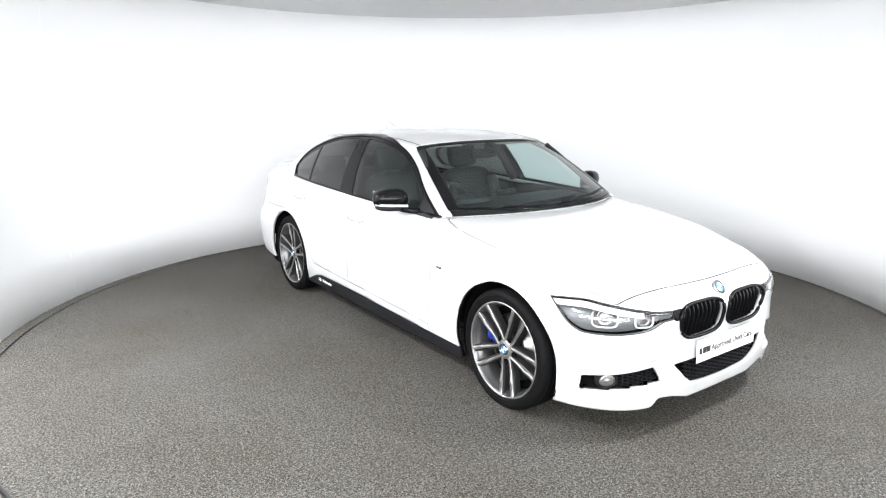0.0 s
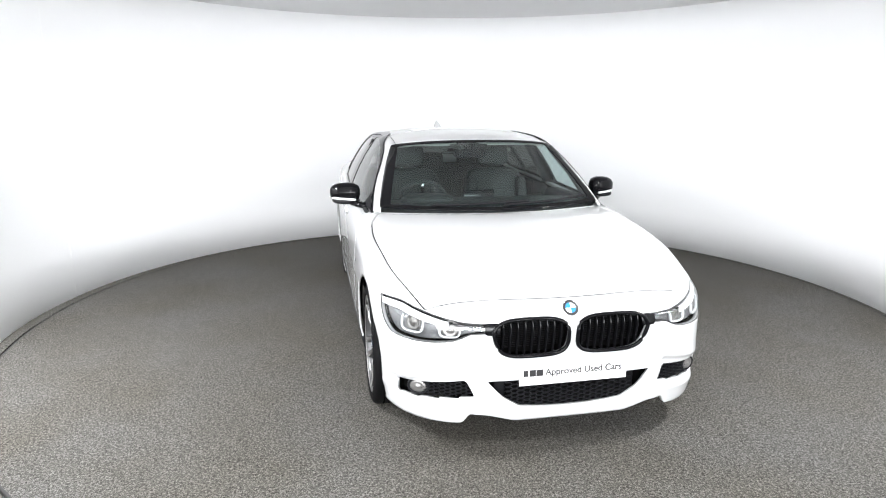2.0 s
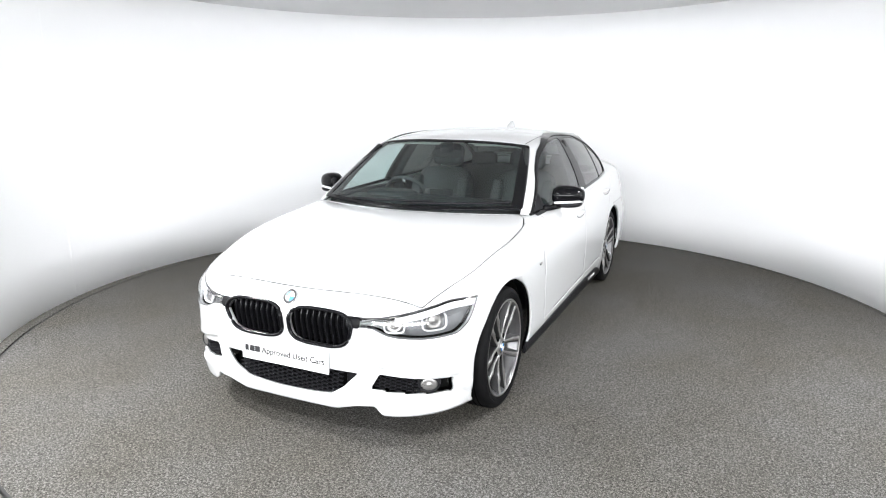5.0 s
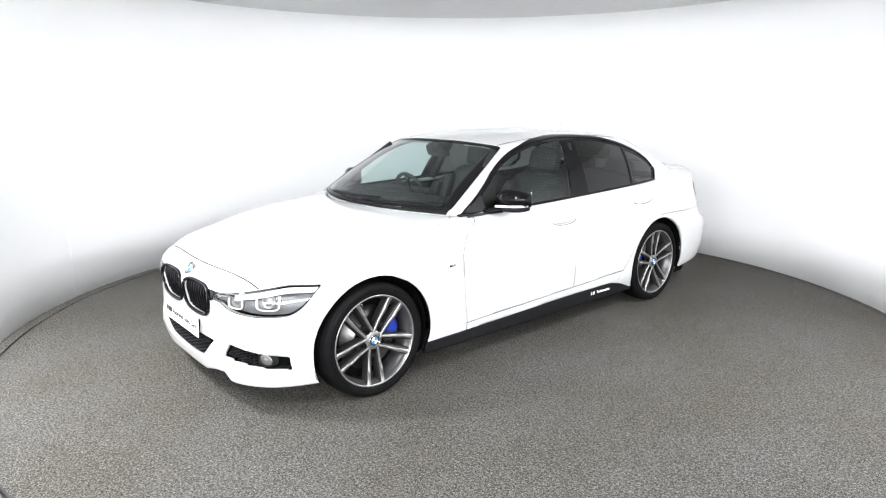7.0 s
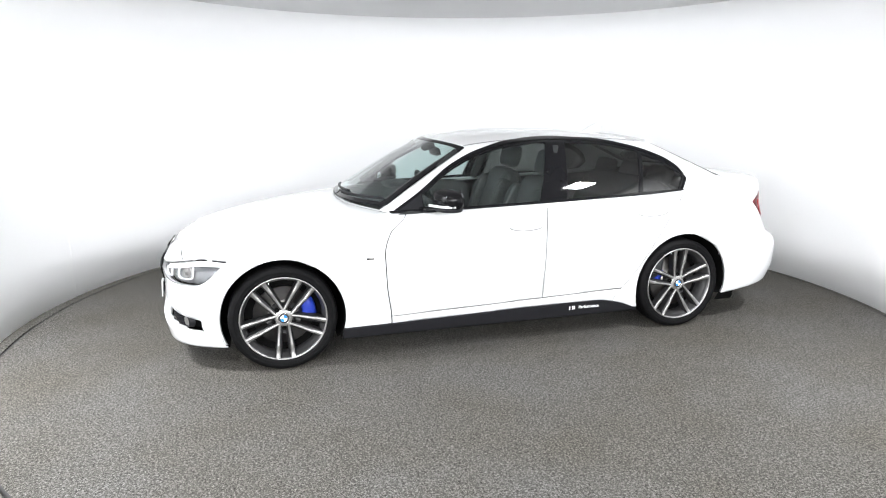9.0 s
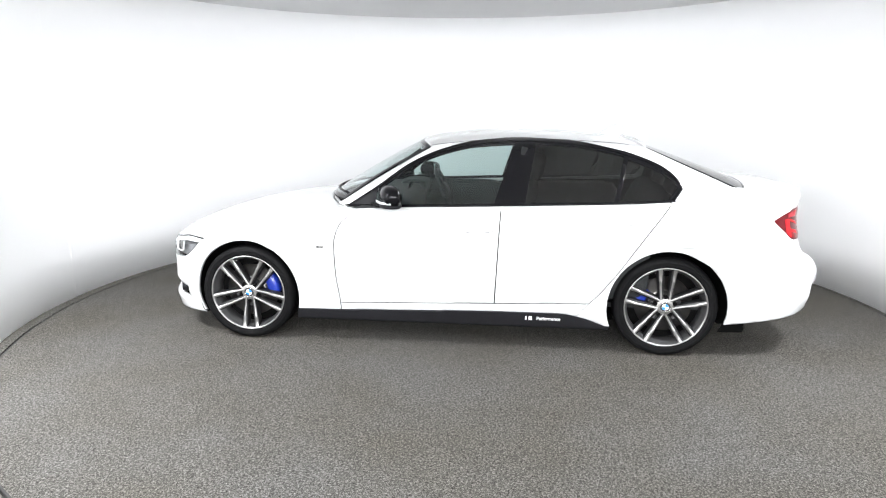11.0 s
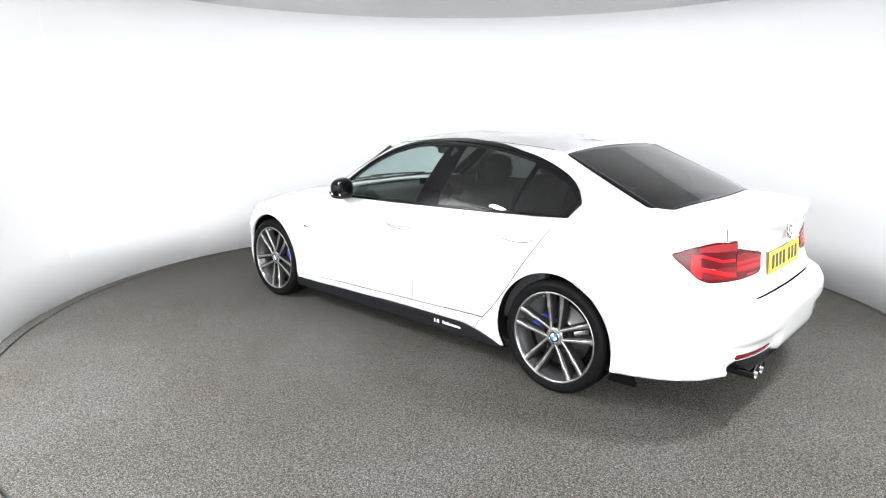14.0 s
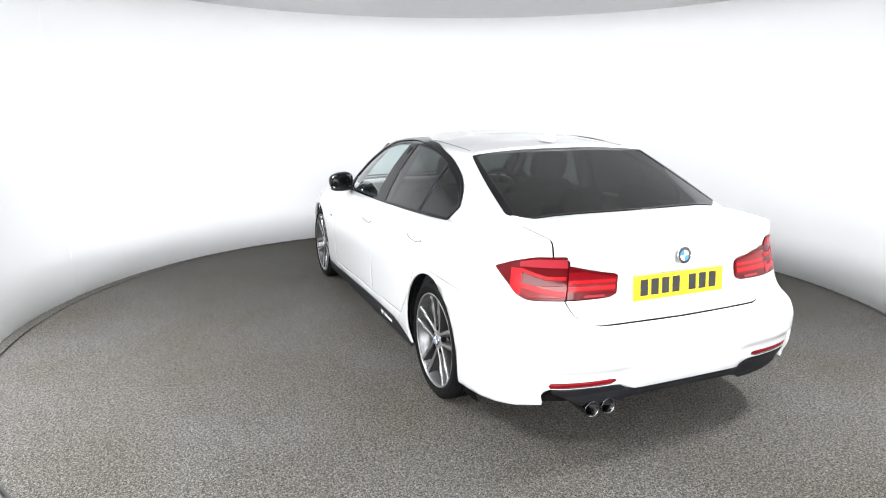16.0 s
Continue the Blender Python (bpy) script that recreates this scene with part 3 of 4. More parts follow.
def headlight(sgn):
    flip = Matrix.Diagonal((sgn, 1, 1, 1))
    side = (lambda m: m) if sgn > 0 else mirrored
    lamp = panel("headlight", side(grown(HEAD, -0.045)), LAMP_GREY, "clear headlight with two white light rings on grey", 0)
    panel("lens", side(grown(clip(HEAD, lambda V: head_region(V) - 0.0), -0.001)), LENS_GLASS, "clear lens", 0, lamp)
    rim = cut(HEAD, lambda V: 0.0022 - head_region(V))
    panel("lens_seal", side(grown(rim, 0.0004)), LAMP_EDGE, "dark grey lens edge", 0.006, lamp)
    # light eyebrow along the top: the lens reflection put in as a pale strip
    brow = clip(HEAD, lambda V: np.minimum(V[:, 2] - (head_top(head_s(V)) - 0.034), np.minimum(head_s(V) - 0.60, head_region(V) - 0.008)))
    panel("brow", side(grown(brow, -0.007)), LAMP_WHITE, "pale strip for the reflection in the upper lens", 0.004, lamp)
    for s0, z0, a, b in ((0.592, 0.620, 0.068, 0.038), (0.850, 0.630, 0.092, 0.044)):
        pts = []
        for k in range(17):
            t = math.radians(165 + k * 240 / 16)
            c, q = math.cos(t), math.sin(t)
            e = 0.55
            pts.append(head_point(s0 + a * math.copysign(abs(c) ** e, c) * 0.9, z0 + b * math.copysign(abs(q) ** e, q) * 0.9, 0.022))
        bm = stroke_bm([(tuple(p), tuple(n)) for p, n in pts], 0.0036, 0.006)
        bm.transform(flip)
        part("light_ring", bm, LAMP_WHITE, lamp, "white light ring")
        p, n = head_point(s0, z0 + 0.004, 0.04)
        m = Matrix.Translation(p) @ n.to_track_quat("Z", "Y").to_matrix().to_4x4()
        bm = lathe_bm([(0.0, 0.040), (0.012, 0.036), (0.004, 0.031), (0.010, 0.018), (0.014, 0.0005)], 28, "z", m)
        bm.transform(flip)
        part("projector", bm, STEEL, lamp, "chrome projector")
    pts = [head_point(s, float(head_top(s)) - 0.014, 0.008) for s in (0.38, 0.44, 0.50, 0.55, 0.60)]
    bm = stroke_bm([(tuple(p), tuple(n)) for p, n in pts], 0.004, 0.004)
    bm.transform(flip)
    part("inner_strip", bm, STEEL_DARK, lamp)


def tail_lamp(sgn):
    side = (lambda m: m) if sgn > 0 else mirrored
    split = lambda V: tail_s(V) - 0.640
    for name, half in (("tail_lamp", lambda V: split(V) - 0.003), ("boot_lamp", lambda V: -split(V) - 0.003)):
        base = clip(TAIL, half)
        lamp = panel(name, side(grown(base, 0.004)), RED_DEEP, "dark red rear lamp with bright red bars", 0.03)
        outer = name == "tail_lamp"
        if outer:
            upper = clip(base, lambda V: np.minimum(V[:, 2] - (0.915 - 0.10 * np.clip(tail_s(V) - 0.9, 0, 1)), np.minimum(tail_region(V) - 0.007, 0.93 - tail_s(V))))
            panel("upper_lens", side(grown(upper, 0.006)), PINK, "pale red upper lens", 0.0015, lamp)
            lit = lambda V: np.minimum.reduce([
                np.maximum(0.011 - np.abs(V[:, 2] - (0.805 - 0.02 * np.cos((tail_s(V) - 0.64) * 9) + 0.013)), 
                           0.008 - np.abs(V[:, 2] - (0.868 + 0.03 * np.clip((tail_s(V) - 0.76) / 0.15, 0, 1)))),
                tail_s(V) - 0.65, 0.985 - tail_s(V)])
            arc = lambda V: np.minimum.reduce([0.035 - np.abs(tail_s(V) - 0.95), V[:, 2] - 0.79 - 0.6 * np.clip(tail_s(V) - 0.95, 0, 1), 0.895 - V[:, 2]])
            panel("light_guide", side(grown(clip(base, lambda V: np.maximum(lit(V), arc(V))), 0.0065)), RED_GLOW, "bright red light bars", 0.0015, lamp)
            mid = clip(base, lambda V: np.minimum.reduce([0.835 - np.abs(V[:, 2] - 0.0) , V[:, 2] - 0.778, tail_region(V) - 0.010, 0.93 - tail_s(V)]))
            panel("lower_lens", side(grown(mid, 0.0052)), RED, "red lower lens", 0.001, lamp)
        else:
            lit = lambda V: np.minimum(np.maximum(0.008 - np.abs(V[:, 2] - 0.850), 0.010 - np.abs(V[:, 2] - 0.820)), tail_region(V) - 0.012)
            panel("light_guide", side(grown(clip(base, lit), 0.0065)), RED_GLOW, "bright red light bars", 0.0015, lamp)
            mid = clip(base, lambda V: np.minimum.reduce([0.895 - V[:, 2], V[:, 2] - 0.803, tail_region(V) - 0.009]))
            panel("lower_lens", side(grown(mid, 0.0052)), RED, "red lens", 0.001, lamp)
            rev = clip(base, lambda V: np.minimum.reduce([0.792 - V[:, 2], V[:, 2] - 0.781, tail_s(V) - 0.43, 0.545 - tail_s(V)]))
            panel("reversing_lens", side(grown(rev, 0.0065)), PINK, "pale reversing lens", 0.0015, lamp)


def handle(sgn, y, z):
    x = float(flank(z + 0.02)) + 0.004
    bm = bmesh.new()
    bmesh.ops.create_uvsphere(bm, u_segments=24, v_segments=12, radius=1)
    bm.transform(Matrix.Translation((sgn * x, y, z)) @ Matrix.Rotation(radians(1.5), 4, "X") @ Matrix.Diagonal((0.024, 0.115, 0.018, 1)))
    part("door_handle", bm, PAINT, DOORS[(sgn, y > 0.6)], "white pull handle")
    bm = bmesh.new()
    bmesh.ops.create_uvsphere(bm, u_segments=24, v_segments=8, radius=1)
    bm.transform(Matrix.Translation((sgn * (x - 0.006), y, z - 0.004)) @ Matrix.Diagonal((0.009, 0.108, 0.026, 1)))
    part("handle_recess", bm, PAINT, DOORS[(sgn, y > 0.6)])
    # Shade under the handle, drawn as a thin dark tube.
    arc = []
    for a in range(168, 373, 12):
        v, h = y + 0.120 * math.cos(math.radians(a)), z - 0.004 + 0.026 * math.sin(math.radians(a))
        level = 0.5 + (h - 0.5) * 0.455 / (float(edge_height(v)) - 0.5)
        arc.append((sgn * float(flank(level)), v, h))
    part("handle_shadow_line", tube_bm(arc, 0.0026, 6), SEAM, DOORS[(sgn, y > 0.6)], "fine dark line for the shade round the handle")


DOORS, SKIRTS = {}, {}
for sgn in (1, -1):
    side = (lambda m: m) if sgn > 0 else mirrored
    w = panel("front_wing", side(wing))
    DOORS[(sgn, False)] = panel("front_door", side(door_f))
    DOORS[(sgn, True)] = panel("rear_door", side(door_r))
    panel("rear_quarter", side(quarter))
    panel("sill", side(sill))
    SKIRTS[sgn] = panel("side_skirt", side(grown(skirt, 0.006)), BLACK_SATIN, "satin black side skirt blade", 0.02)
    headlight(sgn)
    tail_lamp(sgn)
    panel("reflector", side(grown(clip(BODY, reflector_region), -0.001)), RED, "red rear reflector strip", 0.012)
    handle(sgn, 0.176, 0.826)
    handle(sgn, 1.134, 0.876)
    # badge on the wing
    bm = box_bm(0.004, 0.034, 0.012, Matrix.Translation((sgn * (float(flank(0.68)) + 0.001), -0.862, 0.679)))
    part("wing_badge", bm, STEEL, w, "small grey metal badge")
    bm = box_bm(0.005, 0.012, 0.013, Matrix.Translation((sgn * (float(flank(0.68)) + 0.001), -0.885, 0.679)))
    part("wing_badge", bm, STEEL_DARK, w, "small dark badge bar")
# dark strip added under the bonnet's front edge, for the shade in its gap
under = cut(BODY, lambda V: 0.03 - np.abs(V[:, 1] + 2.022 - 0.11 * V[:, 0] ** 2), lambda V: V[:, 2] - 0.68, lambda V: 0.60 - V[:, 0])
under[0][:, 1] += 0.002
under[0][:, 2] -= 0.005
panel("bonnet_gap_shade", both(under), DARK, "dark strip for the shade in the bonnet gap", 0)
# dark shell added behind the panel gaps, for the shade in them
inner = cut(BODY, lambda V: -kidney(V), lambda V: -side_intake(V), lambda V: -mid_intake(V), lambda V: -head_region(V), lip_notch,
            lambda V: np.where(V[:, 1] > 1.9, V[:, 2] - 0.34, 1.0), lambda V: 0.06 - hood_region(V),
            lambda V: np.where((V[:, 1] < -1.85) & (V[:, 2] > 0.6), V[:, 0] - 0.34, 1.0), lambda V: 0.06 - boot_region(V),
            lambda V: np.where((V[:, 1] > 2.0) & (V[:, 2] > 0.9), V[:, 0] - 0.3, 1.0))
panel("inner_shell", both(grown(inner, -0.026)), DARK, "dark shell added for the shade in panel gaps", 0)


def roof_z(x, y):
    c = curve(y, -0.36, 1.345, -0.1, 1.395, 0.25, 1.424, 0.6, 1.424, 0.95, 1.400, 1.25, 1.366, 1.4, 1.345)
    return c - curve(y, 0.3, 0.062, 1.3, 0.03) * (np.abs(x) / 0.6) ** 2.4


def greenhouse_half():
    """The left half of the cabin from the belt line to the middle of the roof; columns carry u round the plan, rows v upward."""
    n1, n2, n3, nv, nt = 40, 110, 40, 40, 24
    base, topr = [], []
    for i in range(n1):
        t = i / n1
        base.append((0.745 * t, -0.965 + 0.235 * t**2.3, 0.962 + 0.012 * t))
        topr.append((0.59 * t, -0.255 + 0.115 * t**2.2, 0))
    for i in range(n2):
        t = i / n2
        y = -0.73 + 2.63 * t
        x = float(glass_base_x(y))
        z = float(curve(y, -0.73, 0.974, -0.6, 0.935, 0.37, 0.962, 1.35, 0.992))
        if y > 1.2:
            k = min(1.0, (y - 1.2) / 0.4)
            z = z * (1 - k) + k * (float(top_height(np.array(x), np.array(y))) - 0.004)
        base.append((x, y, z))
        yt = -0.14 + 1.40 * t
        topr.append((float(curve(yt, -0.14, 0.59, 0.05, 0.61, 0.4, 0.622, 0.9, 0.61, 1.26, 0.58)), yt, 0))
    for i in range(n3 + 1):
        t = 1 - i / n3
        x, y = 0.655 * t, 1.985 - 0.085 * t**2.2
        base.append((x, y, float(top_height(np.array(x), np.array(y))) - 0.004))
        topr.append((0.58 * t, 1.22 + 0.04 * t**2, 0))
    base, topr = np.array(base), np.array(topr)
    topr[:, 2] = roof_z(topr[:, 0], topr[:, 1])
    n = len(base)
    side = np.zeros(n)
    side[n1:n1 + n2] = 1
    U = np.arange(n) / (n - 1)
    rows = []
    for k in range(-2, nv + 1):
        v = k / nv
        P = base * (1 - v) + topr * v
        b = 4 * max(v, 0) * (1 - v)
        P[:, 0] += np.where(side > 0, 0.024, 0.0) * b
        P[:, 2] += np.where(side > 0, 0.0, np.where(U > 0.5, 0.003, 0.018)) * b
        rows.append(np.concatenate([P, U[:, None], np.full((n, 1), v)], 1))
    for k in range(1, nt + 1):
        t = k / nt
        x, y = topr[:, 0] * (1 - t), topr[:, 1]
        rows.append(np.concatenate([np.stack([x, y, roof_z(x, y)], 1), U[:, None], np.full((n, 1), 1 + t)], 1))
    G = np.array(rows)
    for _ in range(5):
        S = G.copy()
        S[1:-1, :, :3] = 0.5 * G[1:-1, :, :3] + 0.25 * (G[:-2, :, :3] + G[2:, :, :3])
        w = np.exp(-((np.arange(len(G)) - nv - 2) / 2.5) ** 2)[:, None, None] * side[None, :, None]
        G = G * (1 - w) + S * w
    G[:, 0, 0] = 0
    G[:, -1, 0] = 0
    G[-1, :, 0] = 0
    faces = []
    for a in range(G.shape[0] - 1):
        for b in range(n - 1):
            faces.append([a * n + b, a * n + b + 1, (a + 1) * n + b + 1, (a + 1) * n + b])
    return (G.reshape(-1, 5), faces)


GREEN = greenhouse_half()
US, UR = 40 / 190, 150 / 190


def belt(y):
    return curve(y, -0.8, 0.93, -0.6, 0.937, 0.37, 0.968, 1.41, 1.0, 1.6, 1.006)


def dlo_top(y):
    """Upper edge of the side windows' dark frame."""
    return curve(y, -0.72, 0.93, -0.53, 1.050, -0.27, 1.228, -0.07, 1.313, 0.17, 1.366, 0.45, 1.383, 0.75, 1.371, 1.05, 1.323, 1.3, 1.243, 1.42, 1.170, 1.472, 1.10, 1.485, 1.06)


def dlo(V, inset=0.0):
    y, z = V[:, 1], V[:, 2]
    f = np.minimum(dlo_top(y) - inset - z, z - belt(y) - inset * 0.4)
    f = np.minimum(f, 1.485 - (1.09 - z) * 0.75 * (z < 1.09) - inset - y)
    f = np.minimum(f, y + 0.72 - inset * 2.0)
    return np.where((V[:, 3] > US - 0.01) & (V[:, 3] < UR + 0.02) & (V[:, 4] < 1.3), f, -1.0)


def screen_region(V):
    return np.minimum(US - 0.003 - V[:, 3], np.minimum(V[:, 4], 0.985 - V[:, 4]))


def back_region(V):
    u, v = V[:, 3], V[:, 4]
    foot = 0.0 + 0.10 * np.clip((UR + 0.05 - u) / 0.045, 0, 1) ** 2
    return np.minimum(u - UR + 0.003, np.minimum(v - foot, 0.985 - v))


shell = cut(GREEN, lambda V: np.where((V[:, 3] < US - 0.004) | (V[:, 3] > UR + 0.01), V[:, 4] - 0.02, 1.0), lambda V: -dlo(V), lambda V: -screen_region(V), lambda V: -back_region(V))
ROOF = panel("roof", both(shell), PAINT)
lining = cut(shell, lambda V: V[:, 4] - 0.97, lambda V: V[:, 1] + 0.2, lambda V: 1.2 - V[:, 1])
lining[0][:, 2] -= 0.028
lining[0][:, 0] *= 0.97
panel("headlining", both(lining), LINING, "grey headlining", 0)
screen = clip(GREEN, screen_region)
SCREEN = panel("windscreen", both(screen), SCREEN_GLASS, "greenish clear windscreen", 0)
rim = clip(screen, lambda V: np.maximum.reduce([0.05 - V[:, 4], V[:, 4] - 0.94, V[:, 3] - US + 0.020]))
panel("black_border", both(grown(rim, 0.001)), BLACK_GLOSS, "black printed glass border", 0.003, SCREEN)
back = clip(GREEN, back_region)
BACK = panel("rear_window", both(back), REAR_GLASS, "dark tinted rear window", 0)
rim = clip(back, lambda V: np.maximum.reduce([0.035 - V[:, 4], V[:, 4] - 0.97, UR + 0.008 - V[:, 3]]))
panel("black_border", both(grown(rim, 0.001)), BLACK_GLOSS, "black printed glass border", 0.003, BACK)


def front_pane(V):
    y, z = V[:, 1], V[:, 2]
    return np.minimum(dlo(V, 0.03), np.minimum(0.285 + 0.33 * (z - 0.967) - y, y + 0.53))


def rear_pane(V):
    y, z = V[:, 1], V[:, 2]
    return np.minimum(dlo(V, 0.03), np.minimum(y - (0.485 + 0.17 * (z - 0.967)), 1.045 + 0.25 * (z - 0.99) - y))


def quarter_pane(V):
    y, z = V[:, 1], V[:, 2]
    return np.minimum(dlo(V, 0.042), y - (1.075 + 0.25 * (z - 0.99)))


FINE = refined(clip(GREEN, near(dlo, 0.03)), 3)
for sgn in (1, -1):
    side = (lambda m: m) if sgn > 0 else mirrored
    frame_mesh = cut(FINE, dlo, lambda V: -front_pane(V), lambda V: -rear_pane(V), lambda V: -quarter_pane(V))
    fr = panel("window_frame", side(grown(frame_mesh, 0.003)), BLACK_GLOSS, "gloss black window surround and pillar trim", 0.016)
    panel("front_window", side(clip(FINE, front_pane)), CLEAR_GLASS, "clear front door window", 0)
    panel("rear_door_window", side(clip(FINE, rear_pane)), TINT_GLASS, "dark privacy glass rear door window", 0)
    panel("quarter_window", side(clip(FINE, quarter_pane)), TINT_GLASS, "dark privacy glass quarter window", 0)
    # raised rail round the windows
    rail = clip(FINE, lambda V: np.minimum.reduce([dlo(V), 0.016 - dlo(V), V[:, 2] - belt(V[:, 1]) - 0.012]))
    panel("window_rail", side(grown(rail, 0.009)), BLACK_GLOSS, "gloss black raised rail", 0.009, fr)
    sealm = clip(FINE, lambda V: np.minimum.reduce([0.014 - (V[:, 2] - belt(V[:, 1])), V[:, 2] - belt(V[:, 1]) - 0.0005, V[:, 1] + 0.72, 1.43 - V[:, 1],
                                                     np.where((V[:, 3] > US - 0.01) & (V[:, 3] < UR), 1.0, -1.0)]))
    panel("belt_strip", side(grown(sealm, 0.010)), BLACK_GLOSS, "black belt strip", 0.012, fr)
    seam = [(sgn * (0.553 - 0.02 * max(0.0, y - 0.8)), y, float(roof_z(np.array(0.553), np.array(y))) + 0.0005) for y in np.linspace(-0.16, 1.16, 24)]
    part("roof_seam", tube_bm(seam, 0.0018, 6), BLACK_SATIN, ROOF, "fine dark roof seam")


# ---------------------------------------------------------------- wheels
def spoke_bm(angle, off0, off1, r0, r1, w0, w1, x0, x1, thick):
    """One bevelled spoke in the wheel's plane, leaning from off0 at the hub to off1 at the rim."""
    bm = bmesh.new()
    c, s = math.cos(angle), math.sin(angle)
    rings = []
    for k in range(7):
        t = k / 6
        r = r0 + (r1 - r0) * t
        off = off0 + (off1 - off0) * t
        w = (w0 + (w1 - w0) * t) / 2
        x = x0 + (x1 - x0) * t - 0.006 * math.sin(math.pi * t)
        ring = []
        for dw, dx in ((-w * 1.25, -thick), (-w, -0.004), (-w + 0.003, 0), (w - 0.003, 0), (w, -0.004), (w * 1.25, -thick)):
            o = off + dw
            ring.append(bm.verts.new((x + dx, r * c - o * s, r * s + o * c)))
        rings.append(ring)
    for a, b in zip(rings, rings[1:]):
        for k in range(5):
            bm.faces.new((a[k], a[k + 1], b[k + 1], b[k]))
    return bm


def roundel(name, parent, m, r):
    """A round badge: dark ring with blue and white quarters."""
    ob = part(name, lathe_bm([(0, 0.001), (0.0, r), (r * 0.12, r), (r * 0.16, r * 0.93), (r * 0.14, 0.001)], 36, "z", m), INK, parent, "round blue and white badge")
    for k in range(4):
        bm = bmesh.new()
        a0 = k * math.pi / 2
        top = [bm.verts.new(m @ Vector((0, 0, r * 0.2)))]
        for i in range(9):
            a = a0 + i * math.pi / 16
            top.append(bm.verts.new(m @ Vector((r * 0.64 * math.cos(a), r * 0.64 * math.sin(a), r * 0.18))))
        bm.faces.new(top)
        part("badge_quarter", bm, BADGE_BLUE if k % 2 else PLATE_WHITE, ob, smooth=False)
    part("badge_rim", lathe_bm([(r * 0.1, r * 0.95), (r * 0.2, r * 0.97), (r * 0.2, r * 1.02), (r * 0.08, r * 1.03)], 36, "z", m), CHROME, ob, "chrome ring")
    return ob


def wheel(sgn, hub, turn):
    w = new("wheel")
    w.parent = CAR
    tagged(w, "dark grey and machined alloy wheel with black tyre")
    w.matrix_basis = pose(sgn * HUB_X, hub, HUB_Z) @ Matrix.Diagonal((sgn, 1, 1, 1))
    prof = [(-0.10, 0.258), (-0.112, 0.285), (-0.108, 0.312), (-0.09, 0.3265), (-0.06, 0.3295), (0.04, 0.3295), (0.062, 0.328), (0.074, 0.323),
            (0.080, 0.316), (0.081, 0.314), (0.087, 0.303), (0.0895, 0.294), (0.0885, 0.293), (0.0895, 0.286), (0.087, 0.272), (0.080, 0.2635), (0.07, 0.259)]
    part("tyre", lathe_bm(prof, 96, "x"), RUBBER, w, "black low-profile tyre")
    for k in range(3):
        x = -0.03 + 0.03 * k
        part("tread_groove", lathe_bm([(x - 0.004, 0.3302), (x + 0.004, 0.3302)], 96, "x"), DARK, w)
    part("sidewall_line", lathe_bm([(0.0882, 0.2890), (0.0900, 0.2884), (0.0900, 0.2872), (0.0886, 0.2866)], 96, "x"), RUBBER, w)
    part("rim", lathe_bm([(0.078, 0.2640), (0.081, 0.2625), (0.081, 0.256), (0.068, 0.2505), (0.060, 0.246), (0.052, 0.2455), (0.046, 0.238), (-0.02, 0.236), (-0.09, 0.245)], 96, "x"), ALLOY_BARREL, w, "grey rim barrel")
    part("rim_edge", lathe_bm([(0.0790, 0.2655), (0.0835, 0.2640), (0.0840, 0.2575), (0.0800, 0.2550)], 96, "x"), ALLOY, w, "machined rim edge")
    for k in range(5):
        a = radians(turn) + k * 2 * math.pi / 5
        for s in (-1, 1):
            part("spoke", spoke_bm(a, s * 0.026, s * 0.041, 0.040, 0.175, 0.015, 0.017, 0.062, 0.074, 0.012), ALLOY, w, "machined spoke face")
            part("spoke_tip", spoke_bm(a, s * 0.041, s * 0.047, 0.172, 0.2585, 0.018, 0.029, 0.0738, 0.0815, 0.012), ALLOY, w, "machined spoke tip")
            part("spoke_side", spoke_bm(a, s * 0.025, s * 0.045, 0.040, 0.2565, 0.026, 0.040, 0.058, 0.0755, 0.045), ALLOY_DARK, w, "dark grey spoke flank")
        part("spoke_web", spoke_bm(a, 0, 0, 0.04, 0.105, 0.03, 0.05, 0.050, 0.040, 0.03), ALLOY_DARK, w)
        m = Matrix.Translation((0.062, 0.064 * math.cos(a), 0.064 * math.sin(a)))
        part("wheel_bolt", lathe_bm([(-0.03, 0.0135), (-0.004, 0.0135), (-0.004, 0.009), (-0.016, 0.0005)], 14, "x", m), DARK, w)
    part("hub", lathe_bm([(0.02, 0.072), (0.046, 0.064), (0.056, 0.055), (0.061, 0.048), (0.0625, 0.034), (0.060, 0.001)], 48, "x"), ALLOY, w, "machined hub")
    m = Matrix.Translation((0.0615, 0, 0)) @ Matrix.Rotation(math.pi / 2, 4, "Y")
    roundel("hub_cap", w, m, 0.033)
    part("brake_disc", lathe_bm([(-0.03, 0.07), (0.0, 0.075), (0.0, 0.10), (-0.008, 0.10), (-0.008, 0.183), (-0.028, 0.183), (-0.028, 0.10)], 64, "x"), STEEL, w, "grey steel brake disc")
    part("back_plate", lathe_bm([(-0.045, 0.001), (-0.045, 0.245)], 48, "x"), DARK, w)
    # caliper to the rear of the front disc, to the front of the rear disc
    a0 = 0.35 if hub < 0 else math.pi - 0.35
    bm = bmesh.new()
    rings = []
    for k in range(13):
        a = a0 + (k - 6) / 6 * 0.38
        c, s = math.cos(a), math.sin(a)
        fat = 1 - 0.35 * abs((k - 6) / 6) ** 3
        rings.append([bm.verts.new((x, r * c, r * s)) for x, r in ((-0.03, 0.115), (0.012, 0.118), (0.024 * fat, 0.13), (0.026 * fat, 0.165), (0.02 * fat, 0.195), (-0.005, 0.203), (-0.03, 0.203))])
